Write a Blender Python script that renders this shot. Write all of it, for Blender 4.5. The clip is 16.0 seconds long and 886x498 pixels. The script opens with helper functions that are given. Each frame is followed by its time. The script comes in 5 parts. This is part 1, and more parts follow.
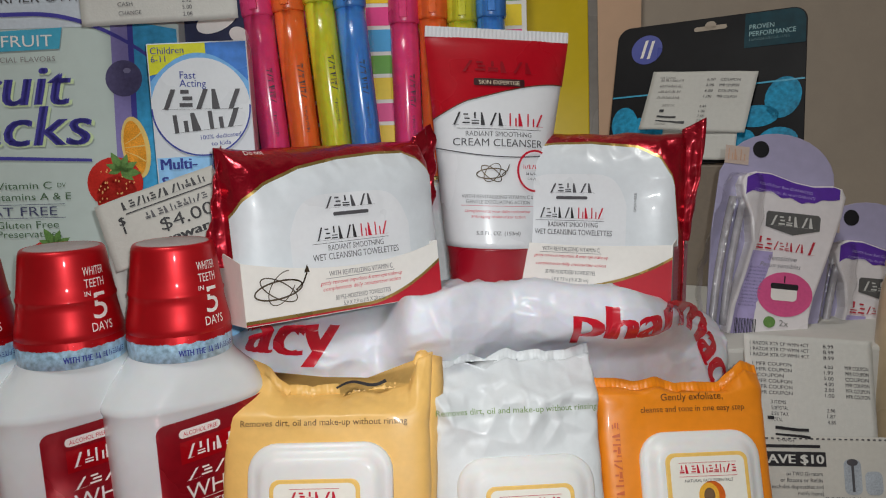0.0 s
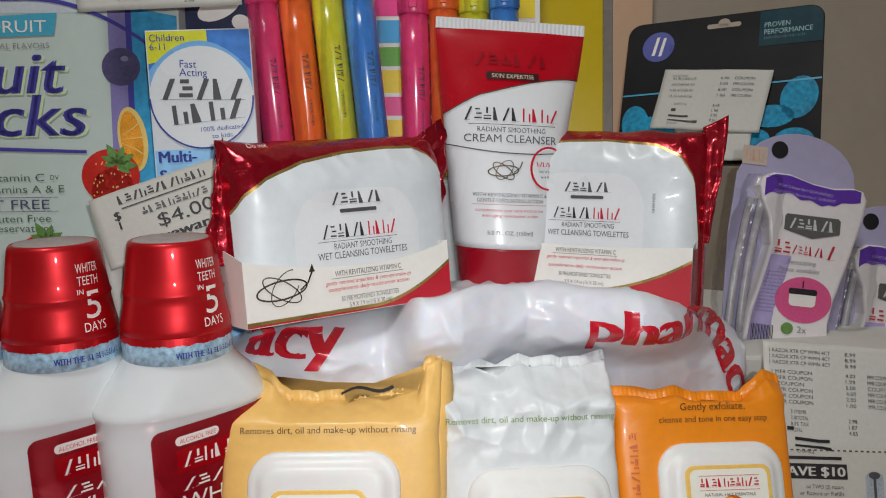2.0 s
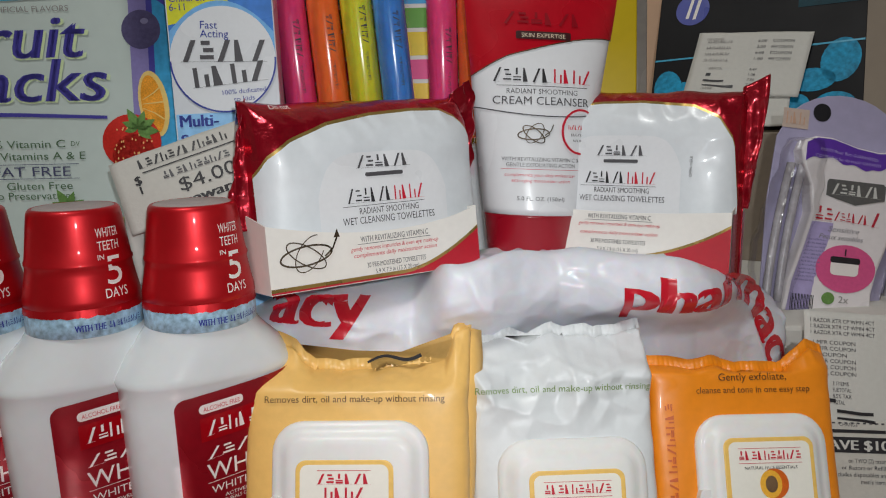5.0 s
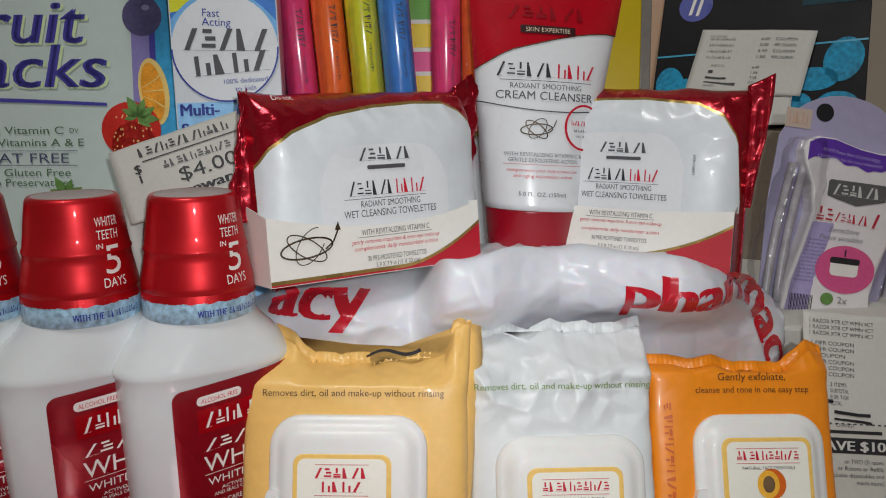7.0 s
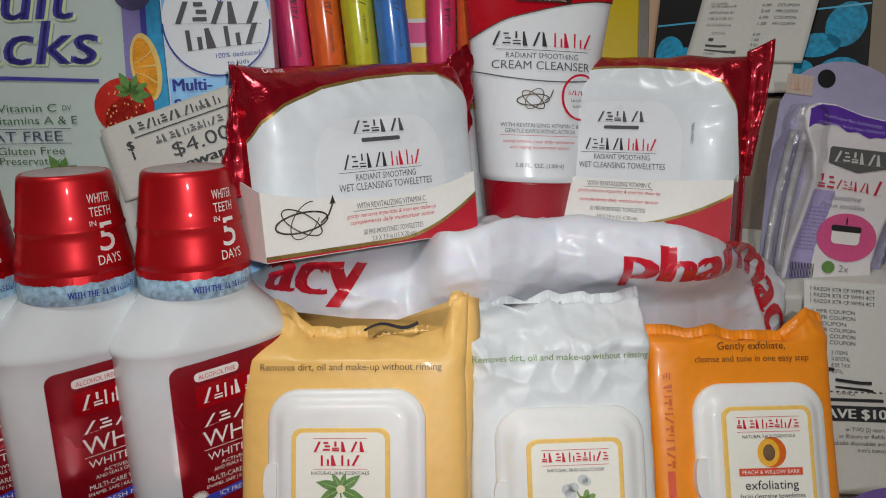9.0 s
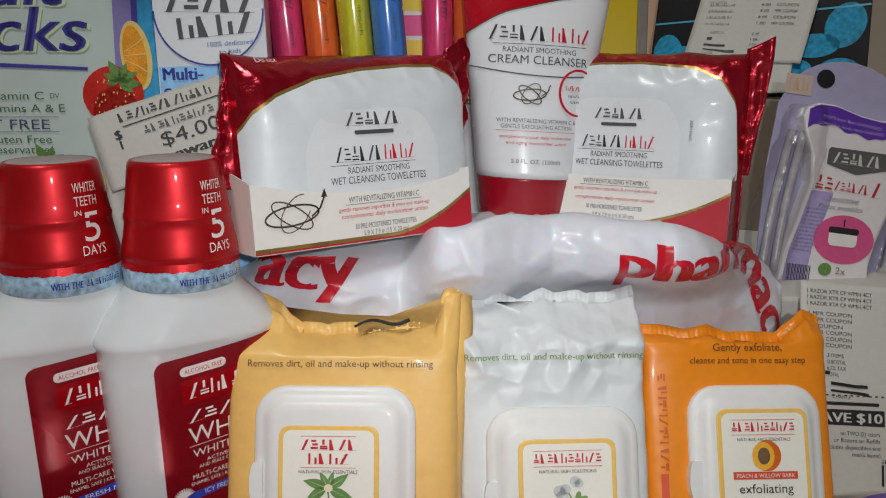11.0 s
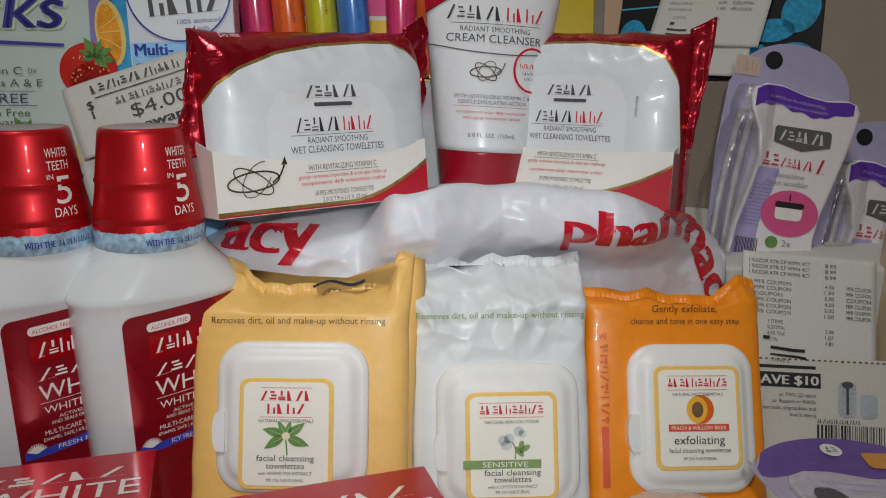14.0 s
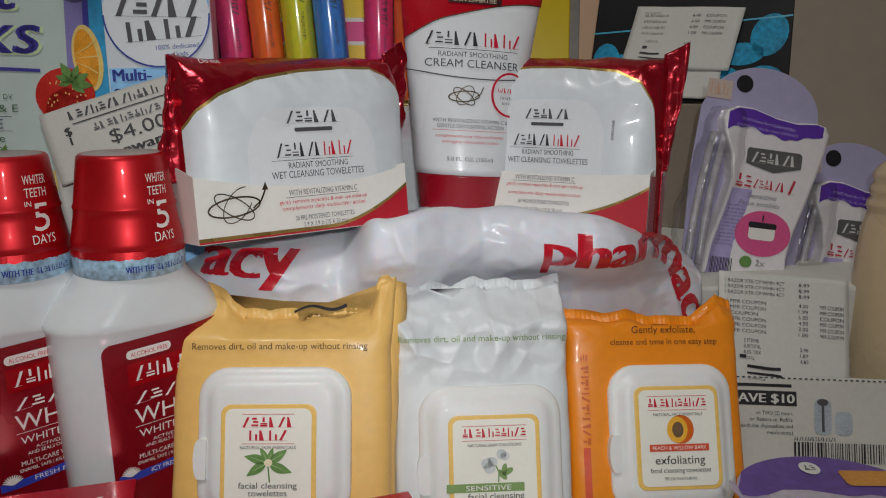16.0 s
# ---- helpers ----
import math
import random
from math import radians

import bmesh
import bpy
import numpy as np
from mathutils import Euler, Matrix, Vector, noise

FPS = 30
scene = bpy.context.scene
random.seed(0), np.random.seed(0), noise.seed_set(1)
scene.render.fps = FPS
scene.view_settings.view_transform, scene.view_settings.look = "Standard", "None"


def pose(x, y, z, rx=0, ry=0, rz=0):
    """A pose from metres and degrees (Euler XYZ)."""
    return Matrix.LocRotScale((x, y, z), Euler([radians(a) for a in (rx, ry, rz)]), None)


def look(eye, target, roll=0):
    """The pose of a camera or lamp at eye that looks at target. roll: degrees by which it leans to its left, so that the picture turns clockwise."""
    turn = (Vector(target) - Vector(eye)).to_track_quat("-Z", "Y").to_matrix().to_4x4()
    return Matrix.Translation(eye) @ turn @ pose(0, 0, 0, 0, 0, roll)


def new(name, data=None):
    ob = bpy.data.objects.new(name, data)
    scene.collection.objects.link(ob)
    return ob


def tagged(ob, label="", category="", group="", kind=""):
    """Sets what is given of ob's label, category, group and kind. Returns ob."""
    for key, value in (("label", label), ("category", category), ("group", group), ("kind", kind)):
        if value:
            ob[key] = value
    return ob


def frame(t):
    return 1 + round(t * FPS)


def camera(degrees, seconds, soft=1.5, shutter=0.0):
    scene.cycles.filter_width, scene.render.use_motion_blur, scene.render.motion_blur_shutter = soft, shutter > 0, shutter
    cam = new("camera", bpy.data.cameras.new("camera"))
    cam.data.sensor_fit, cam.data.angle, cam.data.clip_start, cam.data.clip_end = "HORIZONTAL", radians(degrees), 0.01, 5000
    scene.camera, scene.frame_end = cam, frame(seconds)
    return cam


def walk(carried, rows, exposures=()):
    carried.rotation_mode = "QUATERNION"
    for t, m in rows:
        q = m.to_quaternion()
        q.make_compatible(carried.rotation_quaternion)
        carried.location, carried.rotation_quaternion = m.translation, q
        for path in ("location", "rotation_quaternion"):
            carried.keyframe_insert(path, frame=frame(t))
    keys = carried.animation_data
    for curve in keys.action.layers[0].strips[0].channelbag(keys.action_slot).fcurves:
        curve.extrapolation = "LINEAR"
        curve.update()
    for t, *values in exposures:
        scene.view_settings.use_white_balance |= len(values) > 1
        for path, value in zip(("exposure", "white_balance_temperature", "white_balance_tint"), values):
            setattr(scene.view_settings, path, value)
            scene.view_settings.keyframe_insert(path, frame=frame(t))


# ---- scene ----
cam = camera(57.65, 16.0, soft=1.1)
PATH = [
    (0, (0.02495, 0.01879, 0.27679), (-0.0051, 1.9928, -0.0434), -1.63),
    (0.5, (0.02200, 0.02203, 0.27806), (0.0033, 1.9971, -0.0365), -1.23),
    (1, (0.02032, 0.02502, 0.27815), (0.0026, 2.0018, -0.0255), -1.00),
    (1.5, (0.02262, 0.02955, 0.27530), (0.0147, 2.0050, -0.0368), -1.04),
    (2, (0.01735, 0.03568, 0.27451), (0.0001, 2.0095, -0.0476), -0.90),
    (2.5, (0.01985, 0.04048, 0.27794), (0.0173, 2.0140, -0.0463), -1.03),
    (3, (0.01828, 0.04048, 0.27529), (-0.0003, 2.0121, -0.0597), -1.17),
    (3.5, (0.01531, 0.03772, 0.27173), (-0.0621, 2.0059, -0.0748), -1.40),
    (4, (0.01519, 0.04503, 0.26949), (-0.0682, 2.0082, -0.1032), -1.57),
    (6.3, (0.01559, 0.04758, 0.26648), (-0.0502, 2.0103, -0.1122), -0.56),
    (6.5, (0.01562, 0.04823, 0.26894), (-0.0488, 2.0101, -0.1144), -0.44),
    (7, (0.01228, 0.04837, 0.26835), (-0.0524, 2.0074, -0.1290), -0.26),
    (7.5, (0.01270, 0.05166, 0.26548), (-0.0465, 2.0099, -0.1366), -0.34),
    (8, (0.01763, 0.05071, 0.26633), (-0.0594, 2.0047, -0.1531), -0.83),
    (8.5, (0.01961, 0.05039, 0.26394), (-0.0564, 2.0023, -0.1655), -1.04),
    (8.7, (0.01582, 0.05009, 0.26608), (-0.0595, 1.9983, -0.1799), -1.17),
    (10.8, (0.01526, 0.05716, 0.26600), (-0.0569, 2.0004, -0.2017), -0.22),
    (11, (0.01551, 0.05616, 0.26376), (-0.0442, 2.0020, -0.1945), -0.23),
    (11.5, (0.01515, 0.05698, 0.26331), (-0.0529, 2.0019, -0.1979), -0.34),
    (12, (0.01391, 0.05734, 0.26135), (-0.0567, 2.0029, -0.1966), -0.18),
    (12.5, (0.01427, 0.05732, 0.26255), (-0.0562, 2.0023, -0.1981), -0.24),
    (13, (0.01635, 0.05479, 0.26970), (-0.0530, 2.0070, -0.1594), -0.58),
    (13.5, (0.02250, 0.04704, 0.26679), (-0.0409, 1.9957, -0.1791), -0.50),
    (14, (0.03369, 0.03414, 0.25681), (-0.0124, 1.9763, -0.2183), 0.05),
    (14.5, (0.03813, 0.03099, 0.24568), (0.0250, 1.9684, -0.2506), -0.62),
    (15, (0.03541, 0.03688, 0.24691), (0.0639, 1.9744, -0.2481), -0.04),
    (15.5, (0.03195, 0.03023, 0.25608), (0.0217, 1.9786, -0.1955), -0.58),
    (16, (0.03063, 0.03288, 0.25914), (0.0489, 1.9863, -0.1697), -0.02),
]
walk(cam, [(t, look(eye, target, roll)) for t, eye, target, roll in PATH], [(0, 0.09), (1, 0.12), (2, 0.15), (3, 0.14), (4, 0.10), (6.5, 0.0), (8.5, 0.01), (11, -0.03), (12.5, -0.10), (13.5, -0.16), (14.5, -0.16), (15, -0.16), (16, -0.26)])

# ---- light ----
TABLE, STEP = 0.055, 0.145
world = bpy.data.worlds.new("world")
scene.world = world
world.use_nodes = True
world.node_tree.nodes["Background"].inputs[0].default_value = (0.9, 0.86, 0.8, 1)
world.node_tree.nodes["Background"].inputs[1].default_value = 0.07


def lamp(name, size, watts, colour, m):
    data = bpy.data.lights.new(name, "AREA")
    data.shape, data.size, data.energy, data.color = "DISK", size, watts, colour
    ob = new(name, data)
    ob.matrix_world = m
    return ob


# the small white light beside the lens, and the lamp under the room's ceiling
FLASH = lamp("phone_light", 0.008, 0.264, (0.95, 0.985, 1.0), look((0.04, 0.008, 0.292), (0.005, 0.40, 0.20)))
FLASH.data.spread = radians(100)
ROOM = lamp("room_lamp", 0.6, 20.5, (0.965, 0.98, 0.95), look((-0.35, -0.55, 2.2), (0, 0.45, 0.1)))


# ---- materials ----
def lin(hexa):
    rgb = [int(hexa[i:i + 2], 16) / 255 for i in (0, 2, 4)]
    return tuple(c / 12.92 if c <= 0.04045 else ((c + 0.055) / 1.055) ** 2.4 for c in rgb) + (1.0,)


MATERIALS = {}


def mat(name, hexa, rough=0.5, metal=0.0, var=0.10, scale=120.0, bump=0.0, bscale=600.0, coat=0.0, alpha=1.0, trans=0.0, sss=0.0, rvar=0.12, spec=0.5, bsize=0.0004):
    """A surface with uneven colour at two scales, uneven gloss and fine relief; scales are per metre."""
    if name in MATERIALS:
        return MATERIALS[name]
    m = bpy.data.materials.new(name)
    m.use_nodes = True
    nt = m.node_tree
    bs = nt.nodes["Principled BSDF"]
    tc = nt.nodes.new("ShaderNodeTexCoord")
    big = nt.nodes.new("ShaderNodeTexNoise")
    big.inputs["Scale"].default_value, big.inputs["Detail"].default_value = scale * 0.25, 3
    fine = nt.nodes.new("ShaderNodeTexNoise")
    fine.inputs["Scale"].default_value, fine.inputs["Detail"].default_value = scale * 4, 4
    for n in (big, fine):
        nt.links.new(tc.outputs["Object"], n.inputs["Vector"])
    add = nt.nodes.new("ShaderNodeMath")
    add.operation = "ADD"
    nt.links.new(big.outputs["Fac"], add.inputs[0])
    nt.links.new(fine.outputs["Fac"], add.inputs[1])
    ramp = nt.nodes.new("ShaderNodeMapRange")
    ramp.inputs["From Min"].default_value, ramp.inputs["From Max"].default_value = 0.6, 1.4
    ramp.inputs["To Min"].default_value, ramp.inputs["To Max"].default_value = 1 - var, 1 + var
    nt.links.new(add.outputs[0], ramp.inputs["Value"])
    mul = nt.nodes.new("ShaderNodeVectorMath")
    mul.operation = "SCALE"
    mul.inputs[0].default_value = lin(hexa)[:3]
    nt.links.new(ramp.outputs[0], mul.inputs["Scale"])
    nt.links.new(mul.outputs[0], bs.inputs["Base Color"])
    rr = nt.nodes.new("ShaderNodeMapRange")
    rr.inputs["From Min"].default_value, rr.inputs["From Max"].default_value = 0.3, 0.7
    rr.inputs["To Min"].default_value, rr.inputs["To Max"].default_value = max(0.02, rough - rvar), min(1, rough + rvar)
    nt.links.new(big.outputs["Fac"], rr.inputs["Value"])
    nt.links.new(rr.outputs[0], bs.inputs["Roughness"])
    bs.inputs["Metallic"].default_value = metal
    bs.inputs["Specular IOR Level"].default_value = spec
    bs.inputs["Coat Weight"].default_value = coat
    bs.inputs["Coat Roughness"].default_value = 0.08
    bs.inputs["Alpha"].default_value = alpha
    bs.inputs["Transmission Weight"].default_value = trans
    bs.inputs["Subsurface Weight"].default_value = sss
    bs.inputs["Subsurface Scale"].default_value = 0.004
    if bump:
        bt = nt.nodes.new("ShaderNodeTexNoise")
        bt.inputs["Scale"].default_value, bt.inputs["Detail"].default_value = bscale, 4
        nt.links.new(tc.outputs["Object"], bt.inputs["Vector"])
        bn = nt.nodes.new("ShaderNodeBump")
        bn.inputs["Strength"].default_value, bn.inputs["Distance"].default_value = bump, bsize
        nt.links.new(bt.outputs["Fac"], bn.inputs["Height"])
        nt.links.new(bn.outputs[0], bs.inputs["Normal"])
    MATERIALS[name] = m
    return m


WALL = mat("wall_paint", "ac9e8f", 0.75, var=0.06, scale=14, bump=0.35, bscale=260)
TABLECLOTH = mat("white_cloth", "d8d6d2", 0.85, var=0.08, scale=60, bump=0.6, bscale=1600)
BOARD = mat("white_board", "c9c6c0", 0.7, var=0.06, scale=40)
PLASTIC_WHITE = mat("white_plastic", "dcdfe1", 0.16, var=0.03, scale=40, coat=0.6, sss=0.05)
LID_WHITE = mat("white_lid_plastic", "e6e4e2", 0.42, var=0.03, scale=60, coat=0.05, sss=0.1)
CAP_RED = mat("red_metallic_cap", "c0101c", 0.40, metal=0.55, var=0.08, scale=60, coat=0.25)
FOIL_RED = mat("red_foil", "a41226", 0.26, metal=0.6, var=0.2, scale=90, coat=0.4, bump=0.7, bscale=110, bsize=0.0016)
FOIL_DARK = mat("dark_red_foil_label", "9c1424", 0.34, metal=0.4, var=0.15, scale=60, coat=0.3)
FOIL_BRIGHT = mat("bright_red_foil", "b80e1c", 0.22, metal=0.4, var=0.1, scale=60, coat=0.4)
GOLD = mat("gold_foil", "b79a58", 0.3, metal=0.7, var=0.12, scale=200)
SILVER = mat("silver_foil", "b9b4b0", 0.22, metal=0.8, var=0.12, scale=120)
FILM_WHITE = mat("white_film", "dbdee0", 0.46, var=0.04, scale=60, bump=0.15, bscale=500, coat=0.06)
FILM_YELLOW = mat("honey_yellow_film", "edbd6c", 0.44, var=0.07, scale=60, bump=0.15, bscale=500, coat=0.08)
FILM_ORANGE = mat("orange_film", "f08c1a", 0.42, var=0.07, scale=60, bump=0.15, bscale=500, coat=0.08)
POUCH_WHITE = mat("silvery_white_pouch", "d6dade", 0.38, var=0.05, scale=60, bump=0.15, bscale=400, coat=0.15)
CARD_WHITE = mat("white_carton", "e6e2dc", 0.42, var=0.04, scale=80)
CARD_RED = mat("red_carton", "b41428", 0.4, var=0.08, scale=80, coat=0.2)
TUBE_RED = mat("red_tube_print", "b30d20", 0.28, var=0.08, scale=60, coat=0.4)
TUBE_WHITE = mat("white_tube_plastic", "e2e3e6", 0.26, var=0.03, scale=60, coat=0.4)
TUBE_CAP = mat("dark_red_cap_plastic", "9c0f22", 0.3, var=0.06, scale=60, coat=0.3)
PAPER = mat("thermal_paper", "cbc9c3", 0.65, var=0.05, scale=90, bump=0.3, bscale=900)
PAPER_GREY = mat("coupon_paper", "c2beb6", 0.7, var=0.06, scale=90, bump=0.3, bscale=900)
INK_BLACK = mat("black_ink", "262428", 0.5, var=0.2, scale=900)
INK_GREY = mat("grey_ink", "4a484c", 0.5, var=0.2, scale=900)
INK_FAINT = mat("faint_ink", "8a8684", 0.6, var=0.3, scale=900)
INK_RED = mat("red_ink", "c2102e", 0.4, var=0.1, scale=400)
INK_BROWN = mat("brown_ink", "4a2c12", 0.5, var=0.15, scale=400)
INK_GREEN = mat("green_ink", "7d9a5a", 0.5, var=0.12, scale=300)
INK_BLUE = mat("dark_blue_ink", "2b3a94", 0.45, var=0.12, scale=300)
INK_PURPLE = mat("purple_blue_ink", "48439a", 0.42, var=0.12, scale=200)
INK_WHITE = mat("white_ink", "ece6e2", 0.4, var=0.05, scale=400)
LEAF = mat("printed_leaf_green", "648a48", 0.45, var=0.4, scale=260)
LEAF_PALE = mat("pale_leaf_vein", "a8bf8c", 0.45, var=0.2, scale=260)


def clear_film():
    """Thin clear plastic: mostly seen through, with a gloss that rises towards the edge."""
    m = bpy.data.materials.new("clear_film")
    m.use_nodes = True
    nt = m.node_tree
    nt.nodes.remove(nt.nodes["Principled BSDF"])
    through_film, gloss, mix = nt.nodes.new("ShaderNodeBsdfTransparent"), nt.nodes.new("ShaderNodeBsdfGlossy"), nt.nodes.new("ShaderNodeMixShader")
    fres, fac = nt.nodes.new("ShaderNodeFresnel"), nt.nodes.new("ShaderNodeMath")
    through_film.inputs["Color"].default_value = (1.0, 1.0, 1.0, 1)
    gloss.inputs["Roughness"].default_value = 0.12
    fres.inputs["IOR"].default_value = 1.5
    fac.operation = "MULTIPLY"
    fac.inputs[1].default_value = 0.4
    nt.links.new(fres.outputs[0], fac.inputs[0])
    nt.links.new(fac.outputs[0], mix.inputs[0])
    nt.links.new(through_film.outputs[0], mix.inputs[1])
    nt.links.new(gloss.outputs[0], mix.inputs[2])
    nt.links.new(mix.outputs[0], nt.nodes["Material Output"].inputs["Surface"])
    return m


CLEAR_FILM = clear_film()


# ---- building blocks ----
def mesh_of(bm, name, smooth):
    me = bpy.data.meshes.new(name)
    bm.to_mesh(me)
    bm.free()
    if smooth:
        me.polygons.foreach_set("use_smooth", [True] * len(me.polygons))
    return me


def part(name, bm, material, parent, label="", smooth=False):
    """One mesh under a thing or under a part, in the frame of the thing."""
    me = mesh_of(bm, name, smooth)
    me.materials.append(material)
    ob = new(name, me)
    ob.parent = parent
    return tagged(ob, label)


def thing(name, m, label, category, group="", kind=""):
    ob = new(name)
    ob.empty_display_size = 0.02
    ob.matrix_world = m
    return tagged(ob, label, category, group, kind)


def loft(rings, cap_start=True, cap_end=True, closed=True):
    bm = bmesh.new()
    rows = [[bm.verts.new(p) for p in ring] for ring in rings]
    n = len(rows[0])
    for a, b in zip(rows, rows[1:]):
        for i in range(n if closed else n - 1):
            j = (i + 1) % n
            bm.faces.new((a[i], a[j], b[j], b[i]))
    if cap_start:
        bm.faces.new(rows[0][::-1])
    if cap_end:
        bm.faces.new(rows[-1])
    bmesh.ops.recalc_face_normals(bm, faces=bm.faces)
    return bm


def oval(rx, ry, z, n=48, power=2.0, cx=0.0, cy=0.0):
    out = []
    for i in range(n):
        a = 2 * math.pi * i / n
        c, s = math.cos(a), math.sin(a)
        out.append((cx + rx * math.copysign(abs(c) ** (2 / power), c), cy + ry * math.copysign(abs(s) ** (2 / power), s), z))
    return out


def lathe(profile, n=48):
    return loft([oval(r, r, z, n) for r, z in profile])


def box(x0, x1, y0, y1, z0, z1, bevel=0.0006):
    bm = bmesh.new()
    bmesh.ops.create_cube(bm, size=1)
    for v in bm.verts:
        v.co = ((x0 + x1) / 2 + v.co.x * (x1 - x0), (y0 + y1) / 2 + v.co.y * (y1 - y0), (z0 + z1) / 2 + v.co.z * (z1 - z0))
    if bevel:
        bmesh.ops.bevel(bm, geom=list(bm.edges), offset=bevel, segments=2, affect="EDGES", profile=0.6)
    return bm


def rounded(w, h, r, n=6):
    """Outline of a rounded rectangle round (0, 0), anticlockwise."""
    out = []
    for cx, cy, a0 in ((w / 2 - r, h / 2 - r, 0), (-w / 2 + r, h / 2 - r, 90), (-w / 2 + r, -h / 2 + r, 180), (w / 2 - r, -h / 2 + r, 270)):
        for k in range(n + 1):
            a = radians(a0 + 90 * k / n)
            out.append((cx + r * math.cos(a), cy + r * math.sin(a)))
    return out


def plate(outline, y0, y1, edge=0.0005):
    """A plate with rounded rim from an outline in x and z; it faces -y, from y1 at the back to y0 in front."""
    cx = sum(p[0] for p in outline) / len(outline)
    cz = sum(p[1] for p in outline) / len(outline)
    w = max(p[0] for p in outline) - min(p[0] for p in outline)
    rings = []
    for y, k in ((y1, 0), (y0 + edge, 0), (y0 + edge * 0.3, edge * 0.7), (y0, edge * 1.8)):
        f = 1 - 2 * k / w
        rings.append([(cx + (x - cx) * f, y, cz + (z - cz) * f) for x, z in outline])
    return loft(rings)


def flat(y0=0.0):
    return lambda u, v, h: (u, y0 - h, v)


LETTERS = {}


def letters(s):
    """Vertices and faces of a line of the built-in font, 1 high, from x = 0."""
    if s not in LETTERS:
        cu = bpy.data.curves.new("line", "FONT")
        cu.body, cu.resolution_u = s, 3
        ob = bpy.data.objects.new("line", cu)
        me = ob.to_mesh()
        vs, fs = [tuple(v.co[:2]) for v in me.vertices], [tuple(p.vertices) for p in me.polygons]
        ob.to_mesh_clear()
        bpy.data.objects.remove(ob)
        bpy.data.curves.remove(cu)
        LETTERS[s] = (vs, fs)
    return LETTERS[s]


class Ink:
    """Flat print in (u, v), to be laid on a surface."""

    def __init__(self):
        self.vs, self.fs = [], []

    def add(self, vs, fs):
        k = len(self.vs)
        self.vs += vs
        self.fs += [tuple(i + k for i in f) for f in fs]
        return self

    def strip(self, us, lo, hi, m=1):
        vs = [(u, lo(u) + (hi(u) - lo(u)) * j / m) for u in us for j in range(m + 1)]
        fs = [(i * (m + 1) + j, (i + 1) * (m + 1) + j, (i + 1) * (m + 1) + j + 1, i * (m + 1) + j + 1) for i in range(len(us) - 1) for j in range(m)]
        return self.add(vs, fs)

    def rect(self, u0, v0, u1, v1, n=1, m=1):
        return self.strip([u0 + (u1 - u0) * i / n for i in range(n + 1)], lambda u: v0, lambda u: v1, m)

    def rrect(self, u0, v0, u1, v1, r, n=8, m=6):
        us = [u0 + r * (1 - math.cos(math.pi / 2 * i / 6)) for i in range(7)]
        us += [u0 + r + (u1 - u0 - 2 * r) * i / n for i in range(1, n)]
        us += [u1 - r * (1 - math.sin(math.pi / 2 * i / 6)) for i in range(7)]

        def inset(u):
            d = min(u - u0, u1 - u)
            return 0 if d >= r else r - math.sqrt(max(0, r * r - (r - d) ** 2))
        return self.strip(us, lambda u: v0 + inset(u), lambda u: v1 - inset(u), m)

    def disc(self, cu, cv, ru, rv=None, n=28, rot=0.0):
        rv = rv or ru
        c, s = math.cos(radians(rot)), math.sin(radians(rot))
        vs = [(cu, cv)]
        for k in (0.5, 1.0):
            for i in range(n):
                a = 2 * math.pi * i / n
                x, y = k * ru * math.cos(a), k * rv * math.sin(a)
                vs.append((cu + c * x - s * y, cv + s * x + c * y))
        fs = [(0, 1 + i, 1 + (i + 1) % n) for i in range(n)]
        fs += [(1 + i, 1 + n + i, 1 + n + (i + 1) % n, 1 + (i + 1) % n) for i in range(n)]
        return self.add(vs, fs)

    def leaf(self, cu, cv, length, width, rot, curl=0.12):
        """A pointed leaf from its stalk end at (cu, cv)."""
        c, s = math.cos(radians(rot)), math.sin(radians(rot))
        k = 12
        left = [(length * i / k, width * math.sin(math.pi * (i / k) ** 0.8) + curl * length * (i / k) ** 2) for i in range(k + 1)]
        right = [(length * i / k, -width * math.sin(math.pi * (i / k) ** 0.8) + curl * length * (i / k) ** 2) for i in range(1, k)]
        return self.poly([(cu + c * x - s * y, cv + s * x + c * y) for x, y in right + left[::-1]])

    def poly(self, pts):
        return self.add(list(pts), [tuple(range(len(pts)))])

    def stroke(self, pts, w0, w1=None, closed=False):
        """A ribbon along a line; the width goes from w0 to w1."""
        w1 = w0 if w1 is None else w1
        n = len(pts)
        vs, fs = [], []
        for i, (x, y) in enumerate(pts):
            a, b = (pts[i - 1], pts[(i + 1) % n]) if closed else (pts[max(0, i - 1)], pts[min(n - 1, i + 1)])
            dx, dy = b[0] - a[0], b[1] - a[1]
            d = math.hypot(dx, dy) or 1
            w = (w0 + (w1 - w0) * i / max(1, n - 1)) / 2
            vs += [(x - dy / d * w, y + dx / d * w), (x + dy / d * w, y - dx / d * w)]
        for i in range(n if closed else n - 1):
            j = (i + 1) % n
            fs.append((2 * i, 2 * i + 1, 2 * j + 1, 2 * j))
        return self.add(vs, fs)

    def ring(self, cu, cv, ru, rv, w, rot=0.0, n=40, a0=0, a1=360):
        c, s = math.cos(radians(rot)), math.sin(radians(rot))
        pts = []
        for i in range(n + 1):
            a = radians(a0 + (a1 - a0) * i / n)
            x, y = ru * math.cos(a), rv * math.sin(a)
            pts.append((cu + c * x - s * y, cv + s * x + c * y))
        return self.stroke(pts, w)

